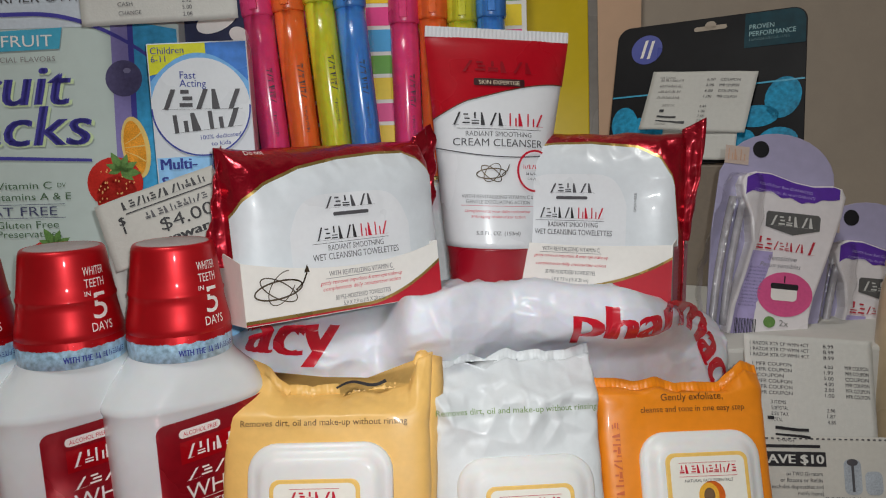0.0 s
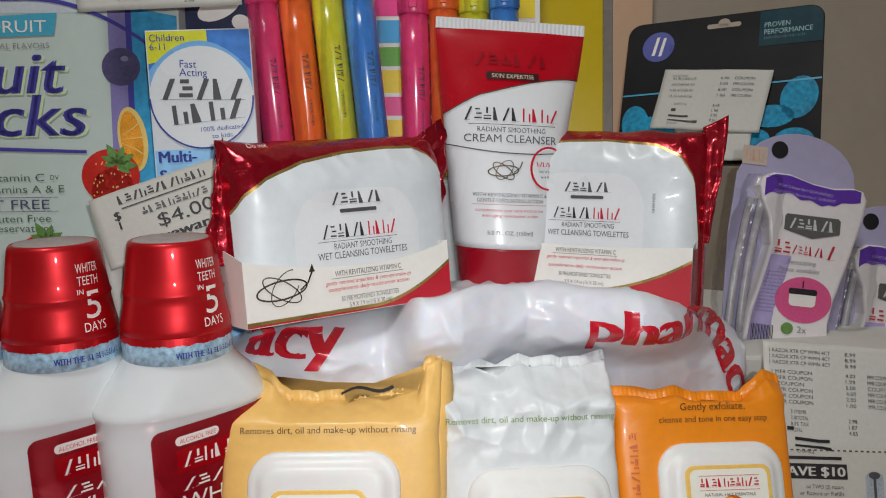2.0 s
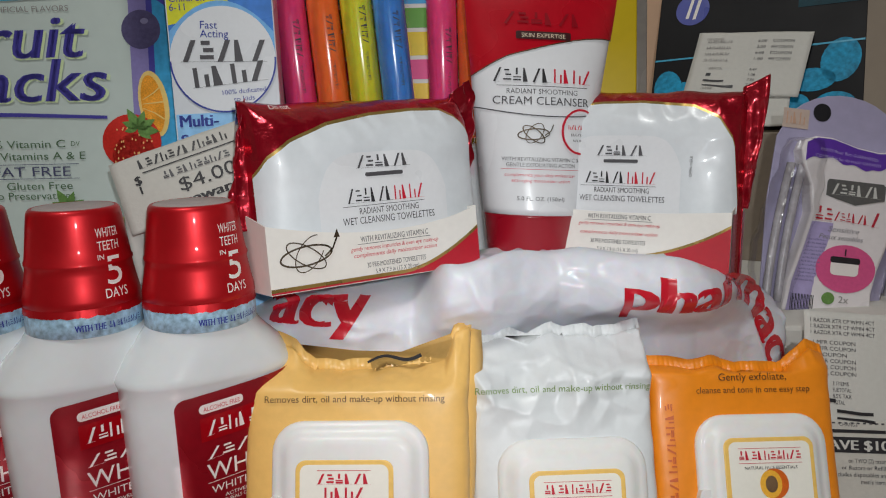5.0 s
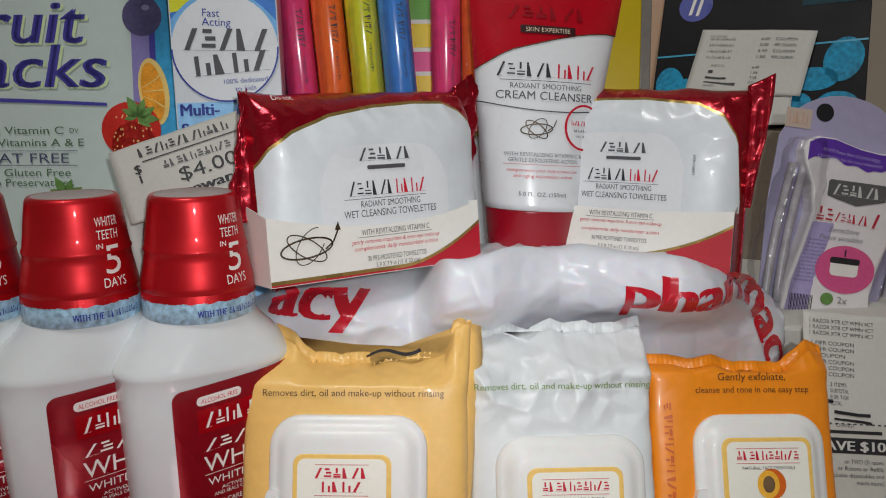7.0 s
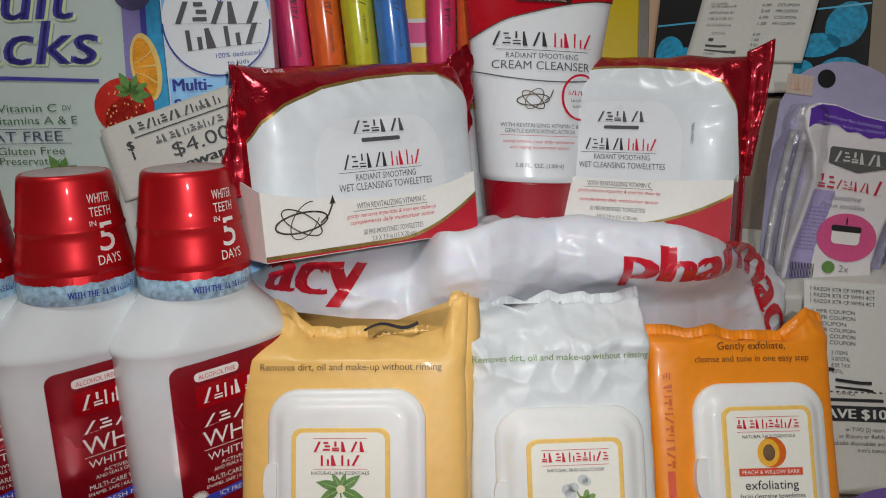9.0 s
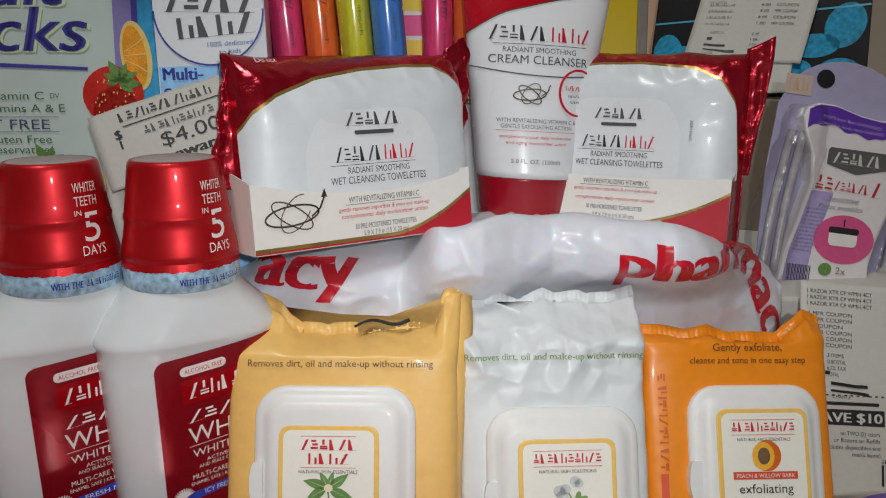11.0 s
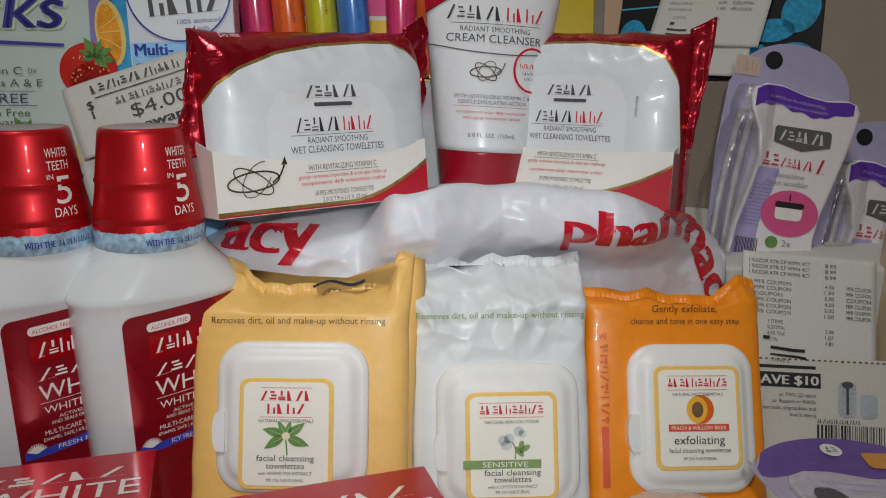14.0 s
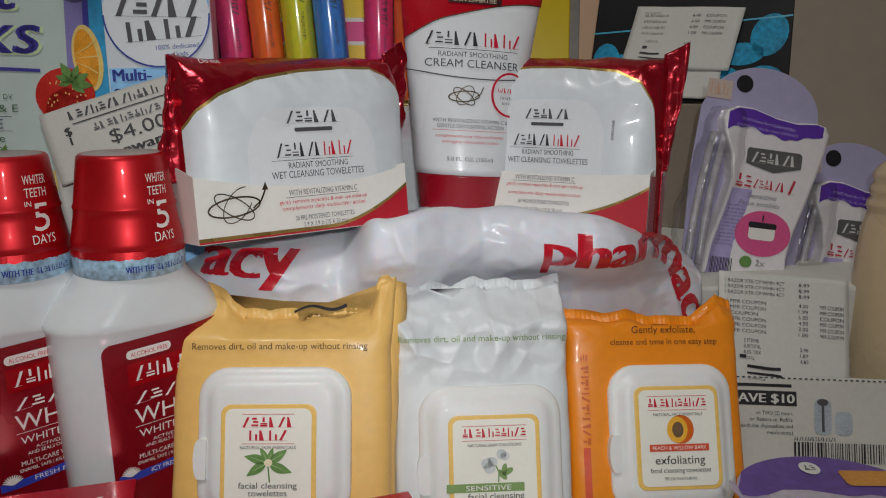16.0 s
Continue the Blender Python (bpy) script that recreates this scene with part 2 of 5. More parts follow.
    def text(self, s, u, v, cap, align="l", width=None, rot=0.0, shear=0.0, bend=0.0, bold=0.0):
        """A line of writing: cap is the height of its capitals, v its foot."""
        vs, fs = letters(s)
        if not vs:
            return self
        k = cap / 0.70
        x0, x1 = min(p[0] for p in vs), max(p[0] for p in vs)
        kx = width / (x1 - x0) if width else k
        span = (x1 - x0) * kx
        off = {"l": 0, "c": -span / 2, "r": -span}[align]
        c, sn = math.cos(radians(rot)), math.sin(radians(rot))
        for d in ((0.0,) if not bold else (-bold / 2, bold / 2)):
            out = []
            for x, y in vs:
                a, b = (x - x0) * kx + off + shear * y * k + d, y * k
                b += bend * (a / max(span, 1e-6)) ** 2 * span
                out.append((u + c * a - sn * b, v + sn * a + c * b))
            self.add(out, fs)
        return self

    def bars(self, u, v, w, h, n, fill=0.55, rot=0.0, seed=0):
        """A row of n plain dashes, slants and wedges in place of a word, joined along its foot."""
        rnd = random.Random(seed * 7 + n * 3)
        c, s = math.cos(radians(rot)), math.sin(radians(rot))
        step = w / n
        marks = Ink().rect(0, 0, w, h * 0.015)
        last = -1
        for i in range(n):
            x0 = step * (i + 0.10)
            x1 = x0 + step * 0.80
            t = min(step * 0.30, max(step, h * 0.5) * (0.10 + 0.18 * fill))
            kind = rnd.choice([k for k in range(5) if k != last])
            last = kind
            if kind == 0:
                marks.rect(x0, h * 0.12, x1, h * 0.12 + t).rect(x0 + step * 0.08, h * 0.78, x1 - step * 0.2, h * 0.78 + t).rect(x0 + step * 0.2, h * 0.45, x1, h * 0.45 + t)
            elif kind == 1:
                marks.poly([(x0, 0), (x0 + t * 1.3, 0), (x1, h), (x1 - t * 1.3, h)])
            elif kind == 2:
                marks.poly([(x0, 0), (x0 + (x1 - x0) * 0.62, 0), (x0 + t, h), (x0, h)])
            elif kind == 3:
                marks.rect(x0, 0, x0 + t, h).rect(x1 - t, 0, x1, h * 0.62)
            else:
                marks.rect(x0, h * 0.08, x1, h * 0.08 + t).rect(x0, h * 0.30, x1, h * 0.30 + t * 0.7).rect(x0 + step * 0.25, h * 0.52, x0 + step * 0.25 + t * 1.2, h)
        return self.add([(u + c * x - s * y, v + s * x + c * y) for x, y in marks.vs], marks.fs)

    def put(self, name, surf, material, parent, h=0.00025, label="", cut=0.0, smooth=False):
        """Lays the print on the surface; cut: splits it along a grid of that step first, so that it follows folds."""
        bm = bmesh.new()
        vs = [bm.verts.new((u, v, 0)) for u, v in self.vs]
        for f in self.fs:
            try:
                bm.faces.new([vs[i] for i in f])
            except ValueError:
                pass
        if cut:
            for k in (0, 1):
                lo, hi = min(p[k] for p in self.vs), max(p[k] for p in self.vs)
                for i in range(1, int((hi - lo) / cut) + 1):
                    at = lo + i * cut
                    bmesh.ops.bisect_plane(bm, geom=list(bm.verts) + list(bm.edges) + list(bm.faces), plane_co=(at, 0, 0) if k == 0 else (0, at, 0), plane_no=(1, 0, 0) if k == 0 else (0, 1, 0))
        for v in bm.verts:
            v.co = surf(v.co.x, v.co.y, h)
        bm.normal_update()
        return part(name, bm, material, parent, label, smooth=smooth or bool(cut))


def wob(x, y, z, k=1.0, seed=0.0):
    return noise.noise(Vector((x * k + seed, y * k - seed * 0.7, z * k + seed * 1.3)))


def crumple(x, y, z, k=1.0, seed=0.0):
    """Flat facets that meet in sharp folds, about 0 to 1."""
    d = noise.voronoi(Vector((x * k + seed, y * k - seed * 0.7, z * k + seed * 1.3)))[0]
    return min(1.0, d[1] - d[0])


def crease(x, y, z, k=1.0, seed=0.0):
    return 1 - 2 * abs(wob(x, y, z, k, seed))


# ---- the room ----
def structure(name, bm, material, label, category):
    me = mesh_of(bm, name, False)
    me.materials.append(material)
    return tagged(new(name, me), label, category, kind="structure")


structure("floor", box(-1.9, 1.9, -2.0, 0.80, -0.78, -0.70, 0), mat("floor_boards", "6a4e36", 0.5, var=0.2, scale=12), "brown wooden floor of the room", "floor")
structure("ceiling", box(-1.9, 1.9, -2.0, 0.80, 2.30, 2.36, 0), WALL, "plain off-white ceiling", "ceiling")
structure("wall_north", box(-1.9, 1.9, 0.74, 0.80, -0.70, 2.30, 0), WALL, "plain warm grey painted wall behind the display", "wall")
structure("wall_south", box(-1.9, 1.9, -2.06, -2.0, -0.78, 2.36, 0), WALL, "plain off-white wall behind the viewer", "wall")
structure("wall_west", box(-1.96, -1.9, -2.06, 0.80, -0.78, 2.36, 0), WALL, "plain off-white side wall", "wall")
structure("wall_east", box(1.9, 1.96, -2.06, 0.80, -0.78, 2.36, 0), WALL, "plain off-white side wall", "wall")

table = thing("table", pose(0, 0.40, -0.70), "white-covered table that carries the display", "table")
part("tabletop", box(-0.62, 0.62, -0.30, 0.33, 0.72, TABLE + 0.70, 0.004), TABLECLOTH, table)
for sx in (-0.56, 0.56):
    for sy in (-0.25, 0.28):
        part("leg", box(sx - 0.02, sx + 0.02, sy - 0.02, sy + 0.02, 0.0, 0.721, 0.002), BOARD, table)
riser = thing("display_riser", pose(0, 0.455, TABLE), "low white step behind the front row", "riser")
part("body", box(-0.33, 0.40, 0.0, 0.27, 0.0, STEP - TABLE, 0.002), BOARD, riser)


# ---- mouthwash bottles ----
def mouthwash_bottle(m, band):
    """Origin under the axis; the label faces -y."""
    ob = thing("mouthwash_bottle", m, "white mouthwash bottle, red metallic cap, dark red label", "bottle", "row of mouthwash bottles")
    a, b = 0.0355, 0.0225
    taper = lambda z: 1 - 0.11 * max(0.0, 1 - z / 0.1)
    prof = [(a * 0.93, b * 0.9, 0.0), (a * 0.985, b * 0.97, 0.0015), (a, b, 0.005), (a, b, 0.05), (a, b, 0.095), (a * 1.0, b * 1.0, 0.1018), (a * 1.02, b * 1.03, 0.1032), (a * 1.03, b * 1.04, 0.1050),
            (a * 1.01, b * 1.03, 0.1068), (a * 0.955, b * 1.01, 0.1098), (0.0315, 0.0225, 0.1137), (0.0275, 0.0217, 0.1175), (0.0243, 0.0212, 0.121), (0.0226, 0.0209, 0.1235), (0.0215, 0.0207, 0.1255)]
    part("body", loft([oval(rx * taper(z), ry * taper(z), z, 64, 2.0 + 1.2 * max(0, min(1, (0.114 - z) / 0.02))) for rx, ry, z in prof]), PLASTIC_WHITE, ob, smooth=True)

    ring = [(a * math.copysign(abs(math.sin(t)) ** 0.625, math.sin(t)), -b * abs(math.cos(t)) ** 0.625) for t in [math.pi / 2 * k / 60 for k in range(-60, 61)]]
    arc = [0.0]
    for p, q in zip(ring, ring[1:]):
        arc.append(arc[-1] + math.dist(p, q))
    arc = [s - arc[60] for s in arc]
    xs, ys = [p[0] for p in ring], [p[1] for p in ring]

    def skin(u, v, h):
        x, y = float(np.interp(u, arc, xs)), float(np.interp(u, arc, ys))
        v = v + 0.10 * (u - 0.008)
        nx, ny = x / a ** 2, y / b ** 2
        d = math.hypot(nx, ny) or 1
        return (x * taper(v) + h * nx / d, y * taper(v) + h * ny / d, v)
    label = Ink().rrect(-0.0190, 0.006, 0.0370, 0.1010, 0.004, 24, 1).put("label", skin, FOIL_DARK, ob, 0.0003, "dark red foil label")
    base = skin
    skin = lambda u, v, h: base(u * 0.82 + 0.0030, 0.0950 - (0.076 - v) * 0.77, h)
    ink = lambda: Ink()
    ink().rrect(-0.0155, 0.0735, 0.006, 0.0785, 0.0022, 6, 1).put("pill", skin, INK_WHITE, ob, 0.0005)
    ink().text("ALCOHOL FREE", -0.0135, 0.0747, 0.0024, width=0.0178).put("text", skin, INK_RED, ob, 0.0007)
    ink().rect(-0.0155, 0.0585, 0.0265, 0.0715, 10, 1).put("brand_field", skin, FOIL_BRIGHT, ob, 0.0005)
    w = ink()
    w.bars(-0.0125, 0.0612, 0.036, 0.0078, 7, 0.5)
    w.bars(-0.0135, 0.0482, 0.036, 0.0062, 5, 0.26)
    w.text("WHITE", -0.0140, 0.0368, 0.0090, width=0.038)
    w.rect(-0.014, 0.0352, 0.024, 0.0355, 8, 1)
    w.text("WHITESEALS", -0.0125, 0.0290, 0.0042, width=0.036)
    w.text("ACTIVELY WHITENS", -0.006, 0.0250, 0.0019, width=0.029)
    w.text("AND SEALS OUT NEW STAINS", -0.010, 0.0222, 0.0019, width=0.034)
    w.text("MULTI-CARE WHITENING", -0.0135, 0.0168, 0.0027, width=0.037)
    w.text("ENAMEL SAFE | KILLS BAD BREATH", -0.0145, 0.0135, 0.0019, width=0.038)
    w.put("text", skin, INK_WHITE, ob, 0.0007, "white label print")
    ink().strip([-0.0245 + 0.0515 * i / 12 for i in range(13)], lambda u: 0.0050 + 2.2 * (u + 0.0245) ** 2, lambda u: 0.0095 + 2.0 * (u + 0.0245) ** 2).put("flavour_band", skin, mat("royal_blue_ink", "3546b8", 0.4), ob, 0.0005)
    ink().text(band, -0.008, 0.0072, 0.0026, width=0.024).put("text", skin, INK_WHITE, ob, 0.0008)
    fl = ink()
    for i in range(11):
        t = radians(20 + 14 * i)
        fl.stroke([(-0.0185, 0.0085), (-0.0185 + 0.0052 * math.cos(t), 0.0085 + 0.0052 * math.sin(t))], 0.0014, 0.0004)
    fl.put("ice_flower", skin, INK_WHITE, ob, 0.0007)
    mint = ink()
    for x, y, r in ((0.012, 0.0035, 30), (0.016, 0.0022, -10), (0.019, 0.0045, 60)):
        mint.disc(x, y, 0.004, 0.0022, 14, r)
    mint.put("mint_leaves", skin, mat("mint_blue_ink", "7fa8d8", 0.4, var=0.25), ob, 0.0009)
    # neck band with frosty print, then the cap
    r = 0.0222
    band_ring = part("ice_band", loft([oval(rr, rr, z, 56) for rr, z in ((r - 0.001, 0.1235), (r, 0.1243), (r, 0.1335), (r - 0.0008, 0.1345))]), mat("ice_blue_print", "a8cbe2", 0.35, var=0.75, scale=90, coat=0.3, rvar=0.05), ob, "pale ice-blue band", True)

    def wrap(u, v, h, rr=r):
        t = u / rr
        return ((rr + h) * math.sin(t), -(rr + h) * math.cos(t), v)
    edge = lambda u: 0.1320 + 0.0007 * wob(u, 0, 0, 300) + 0.0005 * wob(u, 3, 0, 900)
    Ink().strip([-0.068 + 0.136 * i / 160 for i in range(161)], edge, lambda u: 0.1352).put("red_band_edge", lambda u, v, h: wrap(u, v, h, r if v < 0.1335 else r - 0.0006 * (v - 0.1335) / 0.0017), CAP_RED, ob, 0.0003)
    Ink().text("WITH THE", -0.0075, 0.1266, 0.0026, width=0.0110, bold=0.0002).bars(0.0045, 0.1266, 0.016, 0.0026, 10).put("text", lambda u, v, h: wrap(u + 0.0008, v, h), INK_BLUE, ob, 0.0004)
    cap = [(0.0216, 0.1343), (0.0222, 0.1352), (0.0221, 0.1378), (0.0212, 0.1420), (0.0203, 0.1470), (0.0199, 0.1500), (0.0203, 0.1508), (0.0203, 0.1516), (0.0198, 0.1524), (0.0190, 0.1580), (0.0181, 0.1650), (0.0174, 0.1700), (0.0170, 0.1714), (0.0163, 0.1722), (0.0155, 0.1724), (0.0152, 0.1721)]
    cap_ob = part("cap", lathe(cap, 56), CAP_RED, ob, "red metallic screw cap", True)
    part("cap_top", lathe([(0.0151, 0.1716), (0.0151, 0.1722), (0.0148, 0.1724), (0.002, 0.1725)], 40), mat("pale_cap_top", "a99a98", 0.45, var=0.1, scale=300, bump=0.5, bscale=900), cap_ob, "dull grey top of the cap", True)

    def around(u, v, h):
        rr = np.interp(v, [p[1] for p in cap[:13]], [p[0] for p in cap[:13]])
        return wrap(u, v, h, rr)
    t = Ink().text("WHITER", 0.0035, 0.1615, 0.0036, width=0.0098).text("TEETH", 0.0037, 0.1565, 0.0036, width=0.0092).text("IN", 0.0033, 0.1530, 0.0020)
    t.text("5", 0.0062, 0.1432, 0.0110, width=0.0068).text("DAYS", 0.0048, 0.1382, 0.0036, width=0.0096)
    t.put("text", lambda u, v, h: around(u + 0.0008, v, h), INK_WHITE, cap_ob, 0.0003, "white print")
    return ob


for bx, by, flavour in ((-0.0978, 0.3635, "ICY FRESH MINT"), (-0.1432, 0.3570, "FRESH MINT"), (-0.1896, 0.3550, "FRESH MINT")):
    mouthwash_bottle(pose(bx, by, TABLE, 0, 0, 34), flavour)


# ---- soft packs of towelettes ----
def towel_pack(m, film, label, brand_two_lines, shift, seed, picture, w=0.080, h=0.118, thick=0.036, lid_at=(0.0, 0.0), peel=False, crown=((0.0, 0.0), (1.0, 0.0)), crumple_from=0.090, crush=1.0, lid_size=(0.0605, 0.0605), fold=0.0):
    """Origin at the foot of the front, which faces -y; z runs up the front. shift: where the lid's middle is."""
    ob = thing("towelette_pack", m, label, "wipes pack", "front row of towelette packs")
    lift = lambda u: float(np.interp(u, [p[0] for p in crown], [p[1] for p in crown]))

    crest = lambda u: lift(u) + 0.0012 * wob(u, 0, 0, 90, seed + 9) + 0.0042 * crumple(u, 0, seed, 55, seed) - 0.0016

    def front(u, v):
        k = max(0, 1 - min(1, abs(2 * u / w)) ** 7) ** (1 / 7)
        top = max(0, (v - 0.098) / 0.020)
        foot = max(0, (0.010 - v) / 0.010)
        y = thick / 2 - thick / 2 * k * (1 - 0.75 * foot ** 2) + 0.019 * min(1.2, top) ** 1.15
        flat_part = 0.14 * (0.0013 * crease(u, v, seed, 48, seed) + 0.0008 * crease(u * 0.6, v, 1, 120, seed))
        loose = max(0, min(1, (v - crumple_from) / 0.030)) ** 1.3
        tight = max(0, min(1, (v - 0.0985) / (h - 0.0985))) ** 0.6
        y += flat_part + crush * loose * (1 - 0.65 * tight) * (0.0100 * crumple(u * 1.1 + 0.5 * v, v * 0.7, 0, 24, seed + 4) + 0.0062 * crumple(u * 0.8 + 0.9 * v, v - 0.7 * u, 2, 42, seed + 6) + 0.0010 * crumple(u, v, 5, 120, seed) - 0.0036)
        y += tight * (0.0032 * crumple(u * 1.3, v * 0.5, 0, 40, seed + 14) + 0.0020 * crease(u + v, v - u * 0.4, 2, 60, seed + 6) - 0.002)
        return y
    skin = lambda u, v, hh: (u, front(u, v) - hh, v)
    rings = []
    for j in range(121):
        v = h * j / 120
        if j == 0:
            v = 0.0005
        ring = []
        top = max(0, min(1, (v - 0.092) / (h - 0.092)))
        foot = max(0, (0.010 - v) / 0.010)
        half = w / 2 * (1 + 0.035 * top - 0.05 * foot)
        across = [(half * math.cos(math.pi * i / 44), True) for i in range(44)] + [(-half * math.cos(math.pi * i / 136), False) for i in range(136)]
        for x, behind in across:
            if not behind:
                y = front(max(-w / 2, min(w / 2, x / (1 + 0.035 * top))), v)
            else:
                y = thick / 2 + thick / 2 * max(0, 1 - abs(x / half) ** 7) ** (1 / 7) * (1 - 0.7 * foot ** 2) * (1 - top ** 0.8)
                y = max(y, front(0, v) + 0.0012)
                if abs(x) > half * 0.97:
                    y = max(thick / 2 + 0.001 + 0.010 * top, y * 0.9)
            edge = top ** 2 * crest(x)
            ring.append((x + 0.0004 * wob(v, 1, x, 90, seed), y, v + edge))
        rings.append(ring)
    part("film", loft(rings), film, ob, smooth=True)
    # the pressed seam along the top
    lean = lambda u: 0.0035 * wob(u, 1, 0, 45, seed + 2) + 0.0030 * crumple(u, 2, 0, 70, seed)
    seam = []
    for i in range(121):
        u = -w / 2 * 1.03 + w * 1.03 * i / 120
        e = crest(u)
        y = front(max(-w / 2 * 0.98, min(w / 2 * 0.98, u)), h - 0.0004) + 0.0006 + 0.0002 * math.sin(i * 2.1)
        seam.append([(u, y - 0.0006, h - 0.002 + e), (u, y + 0.0012 + lean(u), h + 0.0045 + e), (u, y + 0.0020 + lean(u), h + 0.0046 + e), (u, y + 0.0012, h - 0.002 + e)])
    part("top_seam", loft(seam), film, ob, "crimped top seam", True)
    if fold:
        # folded gusset that sticks out along one side
        rows = []
        for j in range(41):
            v = 0.004 + (h - 0.002) * j / 40
            y = front(w / 2 * 0.96, min(v, h - 0.001)) + 0.004
            out = fold * (0.75 + 0.35 * math.sin(v * 40 + seed) + 0.25 * wob(v, 2, 0, 80, seed)) * (0.4 + 0.6 * v / h)
            e = (v / h) ** 8 * lift(w / 2)
            rows.append([(w / 2 * 0.95, y, v + e), (w / 2 + 0.35 * out, y + 0.0015 + 0.0006 * wob(v, 0, 5, 120, seed), v + e), (w / 2 + out, y + 0.0050, v + e), (w / 2 + 0.75 * out, y + 0.0075, v + e), (w / 2 * 0.95, y + 0.0085, v + e)])
        part("side_fold", loft(rows), film, ob, "creased side fold", True)
    # hard lid with a stepped rim and a thumb tab
    cu, cv = shift
    lw, lh = lid_size
    rings = []
    for k, y in ((0, 0.0022), (0, -0.0008), (0.0006, -0.0018), (0.0026, -0.0021), (0.0042, -0.0027), (0.0056, -0.0039), (0.0072, -0.0049), (0.0092, -0.0052)):
        rings.append([(cu + x, y, cv + z) for x, z in rounded(lw - 2 * k, lh - 2 * k, 0.0125 - k * 0.8, 7)])
    lid = part("lid", loft(rings), LID_WHITE, ob, "white hard plastic flip lid", True)
    tab = [[(cu - lw / 2 - 0.0022 * math.sin(math.pi * i / 12) + 0.001, y, cv - 0.006 - 0.008 * math.cos(math.pi * i / 12)) for i in range(13)] for y in (0.001, -0.0030, -0.0038)]
    part("thumb_tab", loft([r + [(cu - lw / 2 + 0.004, r[0][1], cv + 0.002), (cu - lw / 2 + 0.004, r[0][1], cv - 0.014)] for r in tab]), LID_WHITE, lid)
    # label stuck on the lid
    face = flat(-0.0052)
    su, sv = cu + lid_at[0], cv + lid_at[1]
    lb = part("label", plate([(su + x, sv + z) for x, z in rounded(0.0385, 0.0445, 0.004)], -0.0057, -0.0050, 0.0002), mat("label_yellow_rim", "eec266", 0.4), ob, "cream label with a yellow rim")
    face = flat(-0.0058)
    Ink().rrect(su - 0.0174, sv - 0.0206, su + 0.0174, sv + 0.0206, 0.0030, 6, 4).put("label_field", face, mat("cream_label", "efebe0", 0.4, var=0.03), lb, 0.0002)
    dark, face = INK_BLACK, flat(-0.0061)
    red = Ink()
    if brand_two_lines:
        red.bars(su - 0.0108, sv + 0.0132, 0.0216, 0.0040, 6, 0.6).bars(su - 0.0080, sv + 0.0080, 0.0160, 0.0040, 4, 0.6)
        red.rect(su - 0.0105, sv + 0.0183, su + 0.0105, sv + 0.0185).rect(su - 0.0105, sv + 0.0066, su + 0.0105, sv + 0.0068)
        v0 = 0.0050
    else:
        red.bars(su - 0.0135, sv + 0.0132, 0.0270, 0.0037, 10, 0.6)
        red.rect(su - 0.0135, sv + 0.0178, su + 0.0135, sv + 0.0180).rect(su - 0.0135, sv + 0.0118, su + 0.0135, sv + 0.0120)
        v0 = 0.0098
    red.put("brand_mark", face, INK_RED, lb, 0.0002)
    words = Ink().text({"leaf": "NATURAL SKIN ESSENTIALS", "cotton": "NATURAL SKIN SOLUTIONS", "peach": "NATURAL FACE ESSENTIALS"}[picture], su, sv + v0 - 0.0004, 0.0013, "c", width=0.0225)
    if picture == "leaf":
        g = Ink()
        veins = Ink()
        for r, l in ((158, 0.0092), (112, 0.0062), (28, 0.0088), (-28, 0.0098), (205, 0.0094), (66, 0.0058)):
            g.leaf(su + 0.0006 * math.cos(radians(r)), sv - 0.0008 + 0.0006 * math.sin(radians(r)), l, l * 0.20, r)
            c, q = math.cos(radians(r + 3)), math.sin(radians(r + 3))
            veins.stroke([(su + 0.0015 * c, sv - 0.0008 + 0.0015 * q), (su + l * 0.8 * c, sv - 0.0008 + l * 0.8 * q)], 0.0003, 0.0001)
        g.stroke([(su, sv - 0.001), (su + 0.0008, sv - 0.0085)], 0.0006)
        g.put("printed_leaves", face, LEAF, lb, 0.0002)
        veins.put("leaf_veins", face, LEAF_PALE, lb, 0.0003)
        Ink().disc(su + 0.0002, sv - 0.0008, 0.0017, 0.0015, 12).put("printed_flower", face, mat("cream_flower", "efe3c0", 0.5), lb, 0.0003)
        words.text("facial cleansing", su, sv - 0.0108, 0.0024, "c", width=0.0235).text("towelettes", su, sv - 0.0138, 0.0024, "c", width=0.0155)
        words.text("with WHITE TEA EXTRACT", su, sv - 0.0163, 0.0013, "c", width=0.022).text("99.1% NATURAL", su, sv - 0.0190, 0.0013, "c", width=0.0155)
    if picture == "cotton":
        g = Ink()
        for x, y, r in ((0.0038, -0.0002, 80), (0.0052, -0.0010, 30), (0.0030, -0.0022, 130)):
            g.disc(su + x, sv + y, 0.0026, 0.0012, 14, r)
        g.stroke([(su - 0.001, sv + 0.004), (su + 0.0015, sv - 0.001), (su + 0.0012, sv - 0.0052)], 0.0006)
        g.rect(su - 0.0205, sv - 0.0090, su + 0.0120, sv - 0.0055).put("sensitive_band", face, INK_GREEN, lb, 0.0002, "green printed band and stem")
        g = Ink()
        for x, y, r in ((-0.0035, 0.0025, 0.0024), (-0.0012, 0.0032, 0.0022), (-0.0024, 0.0006, 0.0024), (0.0028, 0.0062, 0.0022), (0.0042, 0.0054, 0.0018)):
            g.disc(su + x, sv + y, r, r * 0.9, 14)
        g.put("cotton_print", face, mat("cotton_grey", "c2c6c6", 0.6, var=0.3, scale=500), lb, 0.0003)
        Ink().text("SENSITIVE", su - 0.0030, sv - 0.0083, 0.0021, "c", width=0.0190).put("text", face, INK_WHITE, lb, 0.0005)
